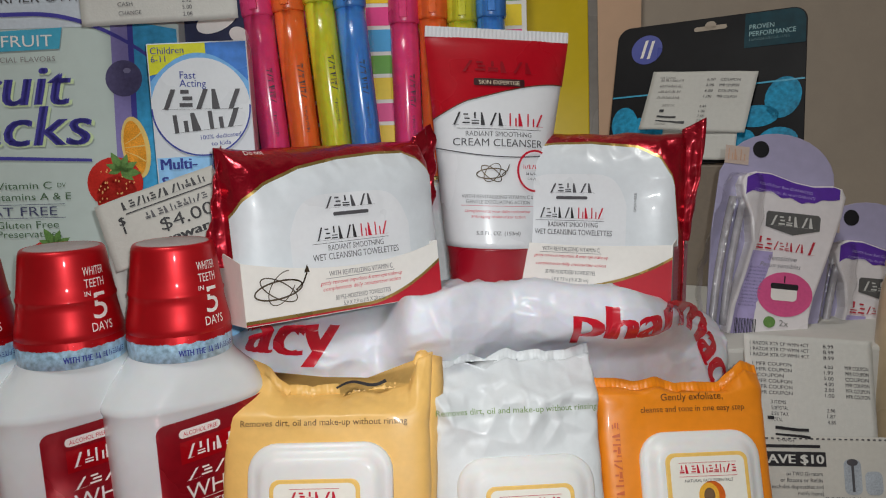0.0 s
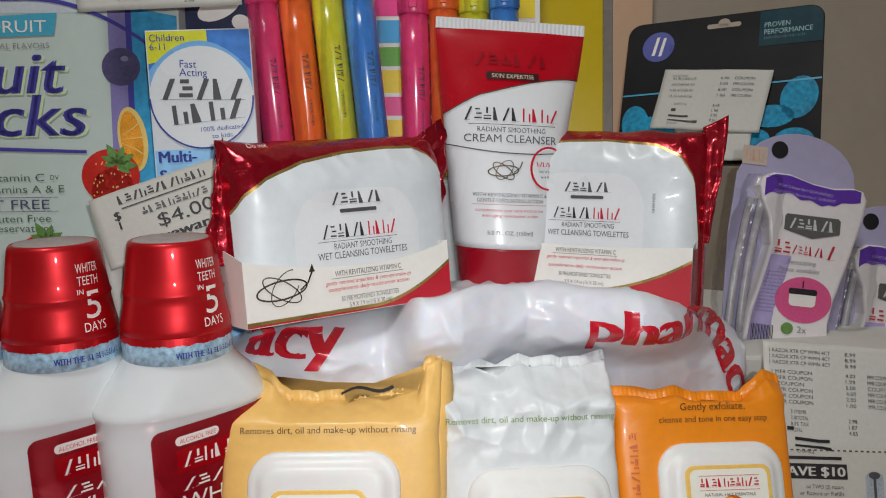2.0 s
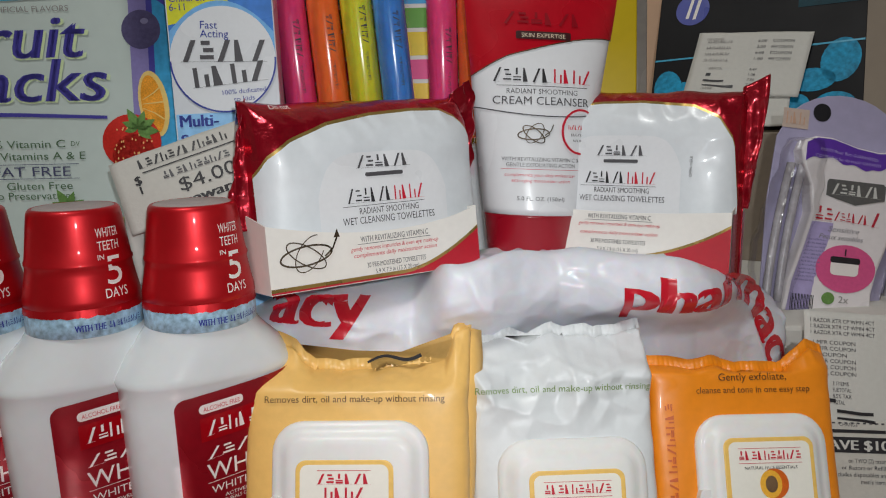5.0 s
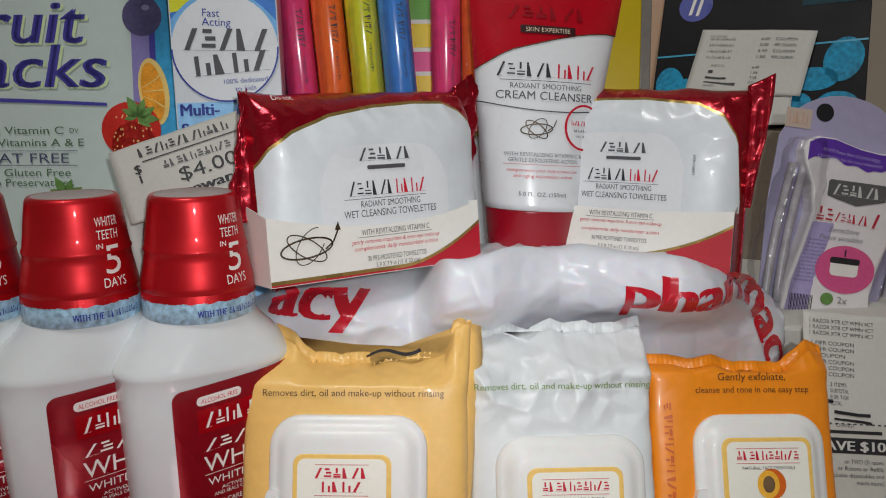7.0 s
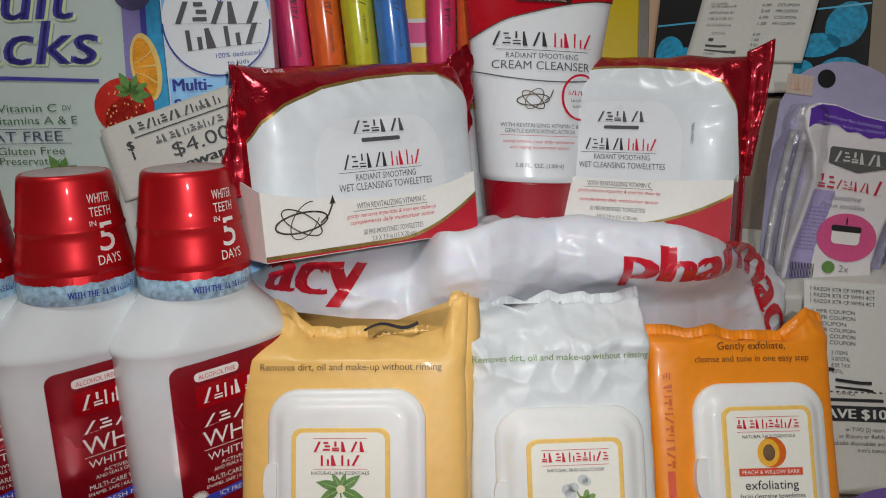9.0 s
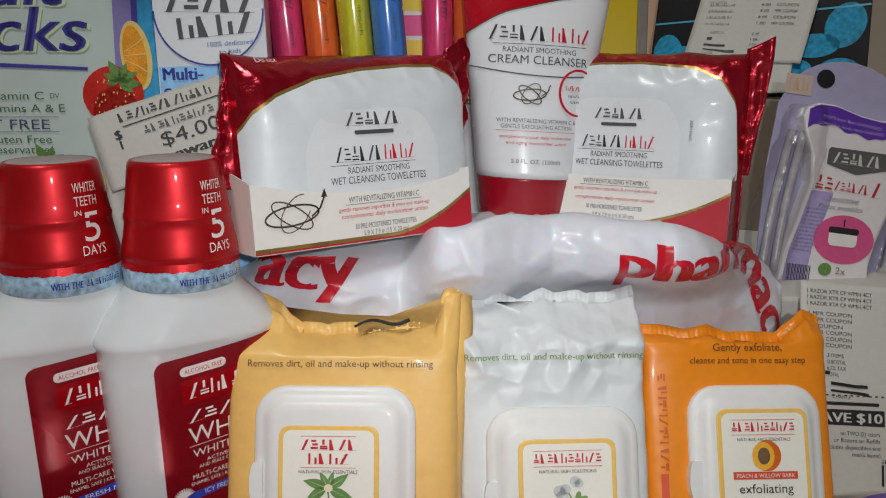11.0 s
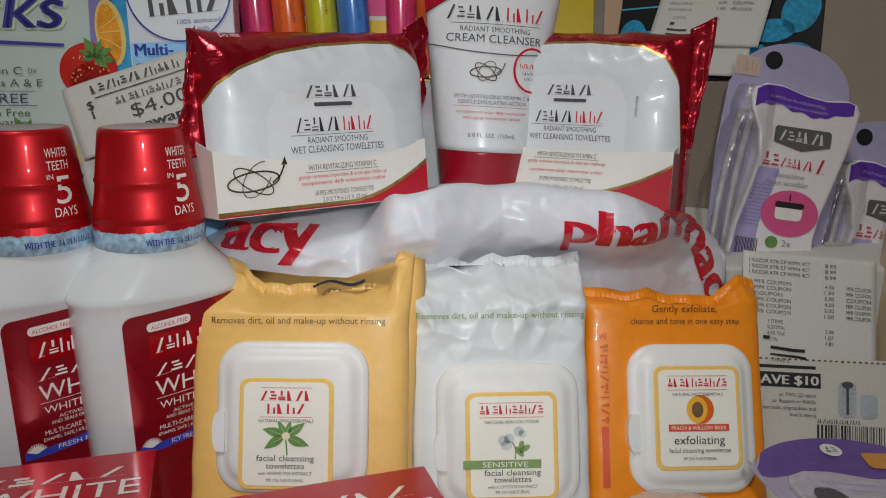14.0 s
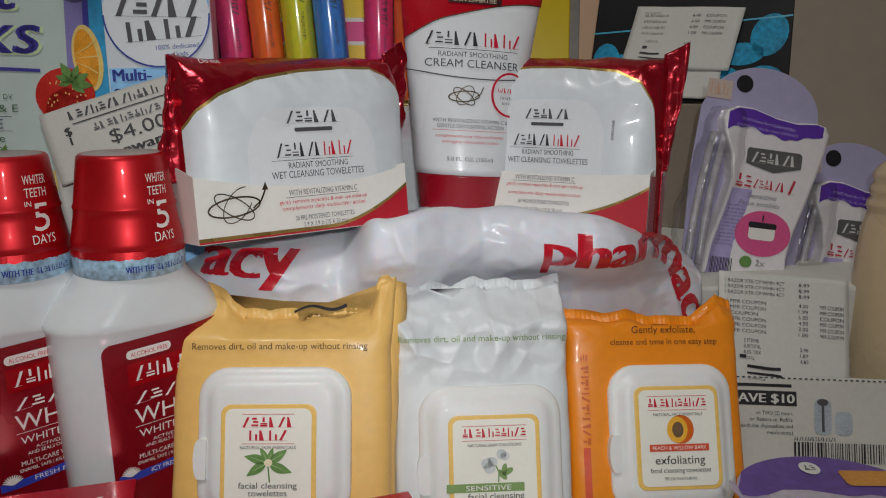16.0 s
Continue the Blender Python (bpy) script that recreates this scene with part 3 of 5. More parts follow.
        words.text("facial cleansing", su, sv - 0.0118, 0.0024, "c", width=0.0235).text("towelettes", su, sv - 0.0146, 0.0024, "c", width=0.0155)
        words.text("with COTTON EXTRACT", su, sv - 0.0170, 0.0012, "c", width=0.021).text("99.1% NATURAL", su, sv - 0.0192, 0.0013, "c", width=0.0145)
    if picture == "peach":
        Ink().disc(su + 0.0010, sv + 0.0035, 0.0060, 0.0062, 26).put("printed_peach", face, mat("peach_skin_ink", "d8641c", 0.45, var=0.2, scale=300), lb, 0.0002)
        Ink().disc(su - 0.0006, sv + 0.0034, 0.0047, 0.0056, 24).put("peach_flesh", face, mat("peach_flesh_ink", "f0b23a", 0.45, var=0.15, scale=300), lb, 0.0003)
        Ink().disc(su - 0.0004, sv + 0.0034, 0.0026, 0.0034, 18).put("peach_stone", face, mat("peach_stone_ink", "6d5238", 0.5, var=0.4, scale=900), lb, 0.0004)
        Ink().rect(su - 0.0135, sv - 0.0058, su + 0.0135, sv - 0.0028).put("flavour_band", face, mat("vermilion_ink", "d8502c", 0.45), lb, 0.0002)
        Ink().text("PEACH & WILLOW BARK", su, sv - 0.0051, 0.0016, "c", width=0.0245).put("text", face, INK_WHITE, lb, 0.0004)
        words.text("exfoliating", su, sv - 0.0112, 0.0036, "c", width=0.0225).text("facial cleansing towelettes", su, sv - 0.0148, 0.0020, "c", width=0.0275).text("99.2% NATURAL", su, sv - 0.0180, 0.0013, "c", width=0.0150)
    words.put("text", face, dark, lb, 0.0003)
    if picture == "peach":
        top = Ink().text("Gently exfoliate,", cu - 0.001, 0.0940, 0.0032, "c", width=0.0300).text("cleanse and tone in one easy step", cu - 0.001, 0.0888, 0.0027, "c", width=0.0500)
        top.put("text", skin, INK_BROWN, ob, 0.0006, cut=0.0015)
        side = Ink().bars(0, 0, 0.040, 0.0035, 11, 0.5, 90)
        side.vs = [(u - w / 2 + 0.0095, v + 0.045) for u, v in side.vs]
        side.put("side_print", skin, mat("dark_orange_ink", "cc5c1a", 0.5), ob, 0.0005)
        Ink().rect(-w / 2 + 0.0060, 0.018, -w / 2 + 0.0090, 0.044, 1, 6).put("side_band", skin, mat("vermilion_ink", "d8502c"), ob, 0.0005)
    else:
        ink = INK_BROWN if picture == "leaf" else INK_GREEN
        Ink().text("Removes dirt, oil and make-up without rinsing", cu + (0.0015 if picture == "leaf" else -0.002), 0.0940, 0.0027, "c", width=0.0725).put("text", skin, ink, ob, 0.0012 if picture == "leaf" else 0.0022, cut=0.0010)
    Ink().text("Pre-moistened Towelettes", cu + 0.004, 0.0075, 0.0024, "c", width=0.046).put("text", skin, INK_GREEN if picture == "cotton" else INK_BROWN, ob, 0.0006)
    if peel:
        pts = [(0.004 + 0.0013 * i, 0.1095 + 0.0016 * math.sin(i * 0.35) + 0.0002 * i) for i in range(18)]
        Ink().stroke(pts, 0.0010, 0.0016).put("dark_seam_mark", skin, INK_BLACK, ob, 0.0012)
    return ob


towel_pack(pose(-0.0335, 0.3205, TABLE + 0.003, -18, -0.5, -1), FILM_YELLOW, "honey yellow soft pack of facial towelettes with white lid", True, (-0.0015, 0.0560), 3.1, "leaf", w=0.091, h=0.114, lid_size=(0.0625, 0.0615), fold=0.0055, lid_at=(-0.0015, -0.0062), peel=True, crown=((-0.047, 0.000), (-0.037, 0.006), (-0.027, 0.002), (-0.019, -0.007), (0.0, -0.006), (0.026, -0.006), (0.036, -0.003), (0.040, 0.008), (0.047, 0.012)))
towel_pack(pose(0.0522, 0.3328, TABLE + 0.002, -18, 0, 4), FILM_WHITE, "white soft pack of sensitive facial towelettes with white lid", False, (0.0025, 0.0450), 7.7, "cotton", w=0.077, h=0.117, lid_at=(0.001, -0.004), crown=((-0.039, 0.004), (-0.030, 0.000), (-0.010, -0.002), (0.0, 0.002), (0.012, 0.001), (0.028, 0.001), (0.039, 0.004)), crumple_from=0.070, crush=1.5)
towel_pack(pose(0.1310, 0.3465, TABLE + 0.001, -21, 1.5, 6), FILM_ORANGE, "orange soft pack of exfoliating towelettes with white lid", False, (0.0050, 0.0475), 12.4, "peach", w=0.082, h=0.1045, lid_size=(0.0568, 0.0645), lid_at=(0.001, 0.0005), crown=((-0.040, -0.001), (-0.030, -0.003), (0.0, -0.005), (0.022, -0.006), (0.034, 0.003), (0.040, 0.001)))


# ---- boxed towelettes: a foil pouch in an open carton ----
def boxed_pouch(m, x0, x1, foot, rim, label, seed, mid, wider, mirror=False):
    """The carton's front lies in y = 0 and faces -y; z = 0 is the height of its writing's middle."""
    ob = thing("boxed_towelettes", m, label, "wipes pack", "boxed towelettes on the bag")
    deep, c = 0.044, 0.0010
    cx = (x0 + x1 + wider) / 2
    top = 0.033
    half = (x1 - x0 + wider) / 2 - 0.0015
    def rim_at(u):
        t = max(0.0, min(1.0, (u - x0) / (x1 - x0)))
        if mirror:
            return rim - 0.0022 * math.sin(math.pi * t)
        return rim + 0.0035 * (1 - t) ** 3 + 0.0030 * t ** 8 - 0.0035 * math.sin(math.pi * t)


    def front(u, v):
        k = max(0, 1 - min(1, abs((u - cx) / half)) ** 4) ** 0.25
        kv = max(0, 1 - min(1, max(0, (v - 0.002) / (top - 0.001))) ** 3.2) ** 0.6
        y = 0.022 - 0.0195 * k * kv + 0.0006
        up = max(0, min(1, (v + 0.010) / 0.02))
        red = max(0, min(1, (v - 0.012) / 0.012))
        y += up * (0.0013 * crease(u, v, seed, 30, seed) - 0.0008 + 0.0010 * crumple(u, v, 1, 60, seed) * (0.04 + 1.2 * max(0, min(1, (abs(u - mid) - 0.027) / 0.014))) + red * 0.0022 * crumple(u + 0.4 * v, v, 2, 75, seed + 3)) + 0.0006
        return y
    rings = []
    nu, nv = 150, 80
    for i in range(nu + 1):
        u = cx - half + 2 * half * i / nu
        e = min(1, (half - abs(u - cx)) / 0.012)
        pinch = 0.12 + 0.88 * max(0, e) ** 0.6
        ring = []
        for j in range(nv + 1):
            v = foot + 0.002 + (top - foot - 0.002) * j / nv
            vv = v if j < nv else top
            y = 0.022 + (front(u, vv) - 0.022) * (1 if abs(u - cx) < half - 0.002 else 0.6)
            ring.append((u, y, v + 0.0015 * wob(u, v, 5, 60, seed)))
        for j in range(nv, -1, -1):
            v = foot + 0.002 + (top - foot - 0.002) * j / nv
            ring.append((u, 0.022 + (0.022 - front(u, v)) * 0.9 + 0.0004, v + 0.0015 * wob(u, v, 5, 60, seed)))
        rings.append(ring)
    part("pouch", loft(rings), FOIL_RED, ob, "crinkled red foil pouch", True)
    # the end seams stand out like crumpled fins
    for sx, lean_v in ((-1, 1.0), (1, 1.0)):
        rows = []
        for j in range(31):
            v = rim + 0.0015 + (top + 0.002 - rim - 0.0015) * j / 30
            row = []
            for k in range(7):
                t = k / 6
                x = cx + sx * (half - 0.003 + (0.010 + 0.004 * wob(v, seed, 0, 40)) * t * ((0.55 + 0.75 * j / 30) if sx > 0 else (1.0 - 0.9 * (j / 30) ** 2)))
                y = 0.020 + 0.006 * wob(v, t, seed, 55) * t + 0.0015 * t * math.sin(j * 0.9)
                row.append((x, y, v + (0.006 if sx > 0 else -0.003) * t * (j / 30) ** 2 + (0.0007 * (j % 2) if k == 6 else 0)))
            rows.append(row + [(p[0], p[1] + 0.0012, p[2]) for p in row[::-1]])
        part("end_seam", loft(rows), FOIL_RED, ob, "crumpled red foil seam", True)
    skin = lambda u, v, h: (u, front(u, v) - h, v)
    # the white oval on the pouch with a gold rim
    curve = ((-0.0500, -0.010), (-0.0490, 0.004), (-0.0450, 0.0105), (-0.036, 0.0165), (-0.020, 0.0225), (0.0, 0.0258), (0.020, 0.0272), (0.034, 0.0270), (0.042, 0.0238), (0.0480, 0.0165), (0.0505, 0.003))
    if mirror:
        curve = ((-0.038, 0.0200), (-0.020, 0.0250), (0.0, 0.0272), (0.020, 0.0274), (0.045, 0.0250), (0.057, 0.0195), (0.064, 0.0090), (0.0665, -0.0200))
    a0, a1 = max(curve[0][0], cx - half + 0.0006), min(curve[-1][0], cx + half - 0.0006)

    def arch(u, lift):
        return lift + float(np.interp(u, [p[0] for p in curve], [p[1] for p in curve]))
    us = [a0 + (a1 - a0) * i / 90 for i in range(91)]
    Ink().strip(us, lambda u: rim - 0.009, lambda u: arch(u, 0.0013), 50).put("gold_rim", skin, GOLD, ob, 0.0005, smooth=True)
    Ink().strip(us, lambda u: rim - 0.009, lambda u: arch(u, 0), 50).put("white_field", skin, POUCH_WHITE, ob, 0.0008, "silvery white oval on the pouch", smooth=True)
    wv = [mid - 0.029 + 0.058 * i / 60 for i in range(61)]
    Ink().strip(wv, lambda u: rim - 0.008, lambda u: 0.0112 - 0.016 * abs((u - mid) / 0.029) ** 6, 30).put("sticker", skin, mat("white_sticker", "dedfe2", 0.34, var=0.03, coat=0.2), ob, 0.0012, "white reseal sticker", smooth=True)
    # open carton
    xs = [x0 + (x1 - x0) * k / 24 for k in range(25)]
    back = 0.012 if not mirror else 0.010
    low = [(x, 0, foot) for x in xs] + [(x1, deep, foot), (x0, deep, foot)]
    high = [(x, 0, rim_at(x)) for x in xs] + [(x1, deep, rim + (back if mirror else 0.0)), (x0, deep, rim + (0.0 if mirror else back))]
    car = part("carton", loft([low, high], True, False), CARD_WHITE, ob, "white open-topped carton")
    car.modifiers.new("thick", "SOLIDIFY").thickness = 0.0006
    face = flat(0.0)
    # red foot of the carton under a gold curve

    def hill(u):
        t = (u - x0) / (x1 - x0)
        t = 1 - t if mirror else t
        return foot + 0.0010 + (rim - foot) * 0.66 * (max(0, t - 0.60) / 0.40) ** 1.7
    us = [x0 + (x1 - x0) * i / 30 for i in range(31)]
    if mirror:
        hill = lambda u: foot + 0.0025 + 0.17 * (rim - foot) + (rim - foot) * 0.55 * max(0, (u - x0 - 0.025) / (x1 - x0 - 0.025)) ** 2.6
    Ink().strip(us, lambda u: foot + 0.0003, hill).put("carton_red", face, CARD_RED, car, 0.0003)
    Ink().strip(us, hill, lambda u: hill(u) + 0.0014).put("carton_gold", face, GOLD, car, 0.0003)
    if mirror:
        Ink().rect(0.0008, foot + 0.0005, deep - 0.001, rim - 0.001).put("carton_side", lambda u, v, h: (x1 + 0.0002 + h, u, v), CARD_RED, car, 0.0003)
        t = Ink()
        for i in range(14):
            t.bars(0.004, foot + 0.004 + 0.0021 * i, 0.030, 0.0009, 22, 0.6, 0, i)
        t.put("side_print", lambda u, v, h: (x1 + 0.0002 + h, u, v), mat("pink_ink", "c8606c"), car, 0.0005)
    # writing: the upper lines lie on the sticker, the lower ones on the carton
    up = lambda u, v, h: (u, front(u, v) - h - 0.0012, v)
    dv = -0.0036 if mirror else 0.0
    Ink().bars(mid - 0.0122, 0.0050 + dv, 0.0245, 0.0050, 6, 0.42).put("brand_mark", up, INK_GREY, ob, 0.0004)
    Ink().rrect(mid - 0.0085, 0.0016 + dv, mid + 0.0085, 0.0032 + dv, 0.0006, 4, 1).put("name_band", up, INK_GREY, ob, 0.0004)
    Ink().bars(mid - 0.0175, -0.0085 + dv, 0.0205, 0.0057, 6, 0.38).rect(mid - 0.0195, -0.0098 + dv, mid + 0.0175, -0.0096 + dv).put("brand_mark", up, INK_BLACK, ob, 0.0005)
    Ink().bars(mid + 0.0035, -0.0085 + dv, 0.0140, 0.0057, 4, 0.38).put("brand_mark", up, INK_RED, ob, 0.0005)
    feet = (-0.0166, -0.0208, -0.0294, -0.0327, -0.0370, -0.0415, -0.0452) if mirror else (-0.0130, -0.0168, -0.0237, -0.0270, -0.0296, -0.0340, -0.0367)

    def both(u, v, h):
        return (u, (-h if v < rim_at(u) + 0.0002 else front(u, v) - h - 0.0012), v)
    s = Ink().text("RADIANT SMOOTHING", mid + 0.001, feet[0], 0.0025, "c", width=0.0270).text("WET CLEANSING TOWELETTES", mid + 0.001, feet[1], 0.0028, "c", width=0.0420)
    s.text("WITH REVITALIZING VITAMIN C", mid + 0.001, feet[2], 0.0022, "c", width=0.0310).rect(mid - 0.0160, feet[2] - 0.0009, mid + 0.0175, feet[2] - 0.0007)
    s.text("30 PRE-MOISTENED TOWELETTES", mid + 0.001, feet[5], 0.0020, "c", width=0.0270).text("5.9 X 7.9 in (15 X 20 cm)", mid + 0.001, feet[6], 0.0018, "c", width=0.0200)
    s.put("text", both, INK_GREY, ob, 0.0006)
    Ink().text("gently removes impurities & even eye make-up", mid + 0.001, feet[3], 0.0017, "c", width=0.0400, shear=0.2).text("complements daily moisturizer action", mid + 0.001, feet[4], 0.0017, "c", width=0.0380, shear=0.2).put("text", both, INK_RED, ob, 0.0006)
    if not mirror:
        g = Ink().ring(mid - 0.0375, -0.0262, 0.0105, 0.0036, 0.0007, 6).ring(mid - 0.0375, -0.0262, 0.0088, 0.0034, 0.0005, -32).ring(mid - 0.0360, -0.0255, 0.0080, 0.0045, 0.0004, 50, a0=20, a1=300)
        g.stroke([(mid - 0.030, -0.0272), (mid - 0.0265, -0.0245), (mid - 0.0245, -0.0205)], 0.0007).poly([(mid - 0.0258, -0.0205), (mid - 0.0232, -0.0205), (mid - 0.0242, -0.0172)])
        g.put("orbit_emblem", face, mat("bronze_ink", "5e5040", 0.3, metal=0.6, var=0.4, scale=200), car, 0.0005, "bronze orbit emblem")
        Ink().text("Do not", x0 + 0.012, 0.0300, 0.0020).put("text", skin, INK_WHITE, ob, 0.0006)
    else:
        Ink().text("OPEN HERE", mid + 0.034, -0.008, 0.0013, rot=90).put("text", up, INK_GREY, ob, 0.0004)
    return ob


boxed_pouch(pose(-0.0230, 0.3895, 0.2324, -6, 0, 35) @ Matrix.Scale(1.08, 4), -0.051, 0.043, -0.0395, -0.0172, "red foil towelette pouch in a white carton, on the bag", 21.5, 0.0015, 0.0095)
boxed_pouch(pose(0.075, 0.447, 0.235, -6, 0, -25), -0.038, 0.066, -0.0590, -0.0240, "red foil towelette pouch in a red and white carton", 33.8, 0.0125, 0.0035, True)


# ---- tube of cleanser standing on its cap ----
def cream_tube(m):
    ob = thing("cleanser_tube", m, "red and white tube of cream cleanser on its dark red cap", "tube")
    part("cap", loft([oval(rx, rx, z, 48) for rx, z in ((0.0195, 0.0), (0.0204, 0.0008), (0.0207, 0.003), (0.0228, 0.0185), (0.0230, 0.0193), (0.0222, 0.0197))]), TUBE_CAP, ob, "dark red screw cap", True)
    z0, z1 = 0.0197, 0.1325

    def radii(z):
        t = (z - z0) / (z1 - z0)
        return 0.0228 + (0.0365 - 0.0228) * t ** 0.92, 0.0228 * (1 - t) ** 0.62 + 0.0009

    def side(u, v, h):
        rx, ry = radii(v)
        k = math.sqrt(max(0, 1 - min(1, abs(u) / rx) ** 2.1))
        return (u, -ry * k - h + 0.0003 * wob(u, v, 0, 60, 5), v)
    rows = []
    for j in range(37):
        z = z0 + (z1 - z0) * j / 36
        rx, ry = radii(z)
        rows.append(oval(rx, ry, z, 64, 2.05))
    part("body", loft(rows), TUBE_WHITE, ob, smooth=True)
    crimp = []
    for i in range(73):
        x = -0.0366 + 0.0732 * i / 72
        w = 0.00025 * (i % 2)
        crimp.append([(x, -0.0010 - w, 0.1322), (x, -0.0010 - w, 0.1378), (x, 0.0010 + w, 0.1378), (x, 0.0010 + w, 0.1322)])
    part("crimp", loft(crimp), TUBE_WHITE, ob, "white ribbed end crimp")
    # red print above a sweeping curve
    rim = lambda u: 0.1015 + 0.0075 * math.sin(max(-1, min(1, (u + 0.006) / 0.036)) * 1.35) - 0.0065 * max(0, (-u - 0.016) / 0.02) ** 1.5
    us = [-0.0362 + 0.0724 * i / 48 for i in range(49)]

    def wrap(u, v, h):
        rx, ry = radii(v)
        f = max(-1, min(1, u / 0.0364))
        a = math.asin(f * 0.995)
        return ((rx + h) * f, -(ry + h) * math.cos(a) ** 0.97 + 0.0003 * wob(u, v, 0, 60, 5), v)
    Ink().strip(us, rim, lambda u: 0.1325, 14).put("red_field", wrap, TUBE_RED, ob, 0.0005, "red printed upper half", smooth=True)
    Ink().strip(us, lambda u: rim(u) - 0.0006, rim).put("dark_curve", wrap, INK_BROWN, ob, 0.0006)
    Ink().strip(us, lambda u: 0.0688 + 2.2 * (u - 0.006) ** 2 - 0.0006, lambda u: 0.0688 + 2.2 * (u - 0.006) ** 2).put("dark_curve", wrap, INK_GREY, ob, 0.0005)
    Ink().bars(-0.0190, 0.1135, 0.0380, 0.0062, 6, 0.4).put("brand_mark", side, mat("deep_red_ink", "8c0a1a", 0.3), ob, 0.0012)
    Ink().rrect(-0.0128, 0.1062, 0.0128, 0.1102, 0.0008, 4, 1).put("name_band", side, mat("dark_brown_band", "3a1418", 0.35), ob, 0.0012)
    Ink().text("SKIN EXPERTISE", 0, 0.1071, 0.0021, "c", width=0.0205).put("text", side, mat("pale_gold_ink", "d8c8b0"), ob, 0.0014)
    Ink().bars(-0.0230, 0.0850, 0.0265, 0.0068, 6, 0.38).rect(-0.021, 0.0830, 0.0215, 0.0833, 6).put("brand_mark", side, INK_BLACK, ob, 0.0008)
    Ink().bars(0.0045, 0.0850, 0.0185, 0.0068, 4, 0.38).put("brand_mark", side, INK_RED, ob, 0.0008)
    s = Ink().text("RADIANT SMOOTHING", 0, 0.0793, 0.0025, "c", width=0.0330).text("CREAM CLEANSER", 0, 0.0740, 0.0040, "c", width=0.0450)
    s.text("WITH REVITALIZING VITAMIN C &", 0, 0.0463, 0.0019, "c", width=0.0360).text("GENTLE EXFOLIATING ACTION", 0, 0.0435, 0.0019, "c", width=0.0320)
    s.text("5.0 FL. OZ. (150ml)", 0, 0.0270, 0.0020, "c", width=0.0220).put("text", side, INK_GREY, ob, 0.0006)
    Ink().rect(-0.018, 0.0422, 0.018, 0.0424, 6).text("complements your daily moisturizer", 0, 0.0388, 0.0016, "c", width=0.0330).text("anti-aging moisturizer action", 0, 0.0360, 0.0016, "c", width=0.0270).put("text", side, INK_RED, ob, 0.0006)
    Ink().ring(-0.0040, 0.0595, 0.0072, 0.0026, 0.0006, 6).ring(-0.0040, 0.0595, 0.0060, 0.0026, 0.0005, -38).ring(-0.0035, 0.0600, 0.0055, 0.0032, 0.0004, 55).stroke([(0.001, 0.0590), (0.0038, 0.0612), (0.0050, 0.0645)], 0.0005).put("orbit_emblem", side, mat("bronze_ink", "4a4034"), ob, 0.0006)
    Ink().ring(0.0185, 0.0615, 0.0092, 0.0108, 0.0011).put("round_sticker", side, INK_RED, ob, 0.0012, "red ring of a round sticker")
    Ink().bars(0.0120, 0.0625, 0.0125, 0.0022, 8, 0.7).put("brand_mark", side, INK_RED, ob, 0.0012)
    Ink().bars(0.0135, 0.0592, 0.0100, 0.0013, 9, 0.7).bars(0.0145, 0.0565, 0.0080, 0.0011, 8, 0.7).put("sticker_print", side, INK_GREY, ob, 0.0012)
    return ob


cream_tube(pose(0.0438, 0.4610, 0.1865, -4, 3.6, 8) @ Matrix.Diagonal((1.085, 1, 1, 1)))


# ---- stuffed carrier bag behind the front row ----
def swell(x):
    """How far the film puffs up in front of the cartons, 0 to 1 along the bag."""
    up = max(0.0, min(1.0, (x + 0.014) / 0.020))
    down = max(0.0, min(1.0, (0.160 - x) / 0.060))
    return up * up * (3 - 2 * up) * down * down * (3 - 2 * down)


def bag_front(x, z):
    """y of the bag's front over x and z."""
    cx, hx = 0.036, 0.138
    k = max(0, 1 - abs((x - cx) / hx) ** 3.2) ** 0.45
    t = max(0, min(1, (z - TABLE) / (bag_top(x) - TABLE)))
    kv = max(0, 1 - t ** (4.5 + 5 * swell(x))) ** 0.5
    rest = 0.30 + 0.42 * swell(x)
    y = 0.435 - 0.060 * k * (rest + (1 - rest) * kv) + 0.05 * (x - cx) + 0.28 * max(0, x - 0.095) - 0.004 * swell(x) + 0.017 * max(0.0, min(1.0, (x - 0.022) / 0.030, (0.100 - x) / 0.035)) - 0.012 * max(0.0, min(1.0, (x - 0.085) / 0.030)) - 0.013 * max(0.0, min(1.0, (-0.005 - x) / 0.030))
    y += 0.0035 * crease(x, z * 0.7, 0, 24, 2) + 0.0078 * crumple(x * 0.7 + 0.4 * z, z, 3, 20, 5) + 0.0052 * crumple(x * 0.6 + 0.6 * z, z * 0.9 - 0.3 * x, 1, 46, 9) + 0.0015 * crumple(x * 0.7 - 0.5 * z, z + 0.4 * x, 4, 105, 2) - 0.0056
    # below the puffed top the film stays behind the packs that lean on it
    behind = float(np.interp(x, (-0.080, 0.0, 0.020, 0.090, 0.130), (0.386, 0.390, 0.400, 0.412, 0.418))) + 0.5 * (y - 0.385)
    w = max(0.0, min(1.0, (z - 0.154) / 0.030))
    w = w * w * (3 - 2 * w)
    return y * w + max(y, behind) * (1 - w)


def bag_top(x):
    return 0.1815 - 0.026 * abs((x - 0.030) / 0.138) ** 4 + 0.003 * wob(x, 0, 0, 30, 8) + (0.0165 + 0.0025 * wob(x, 2, 0, 55, 3)) * swell(x)


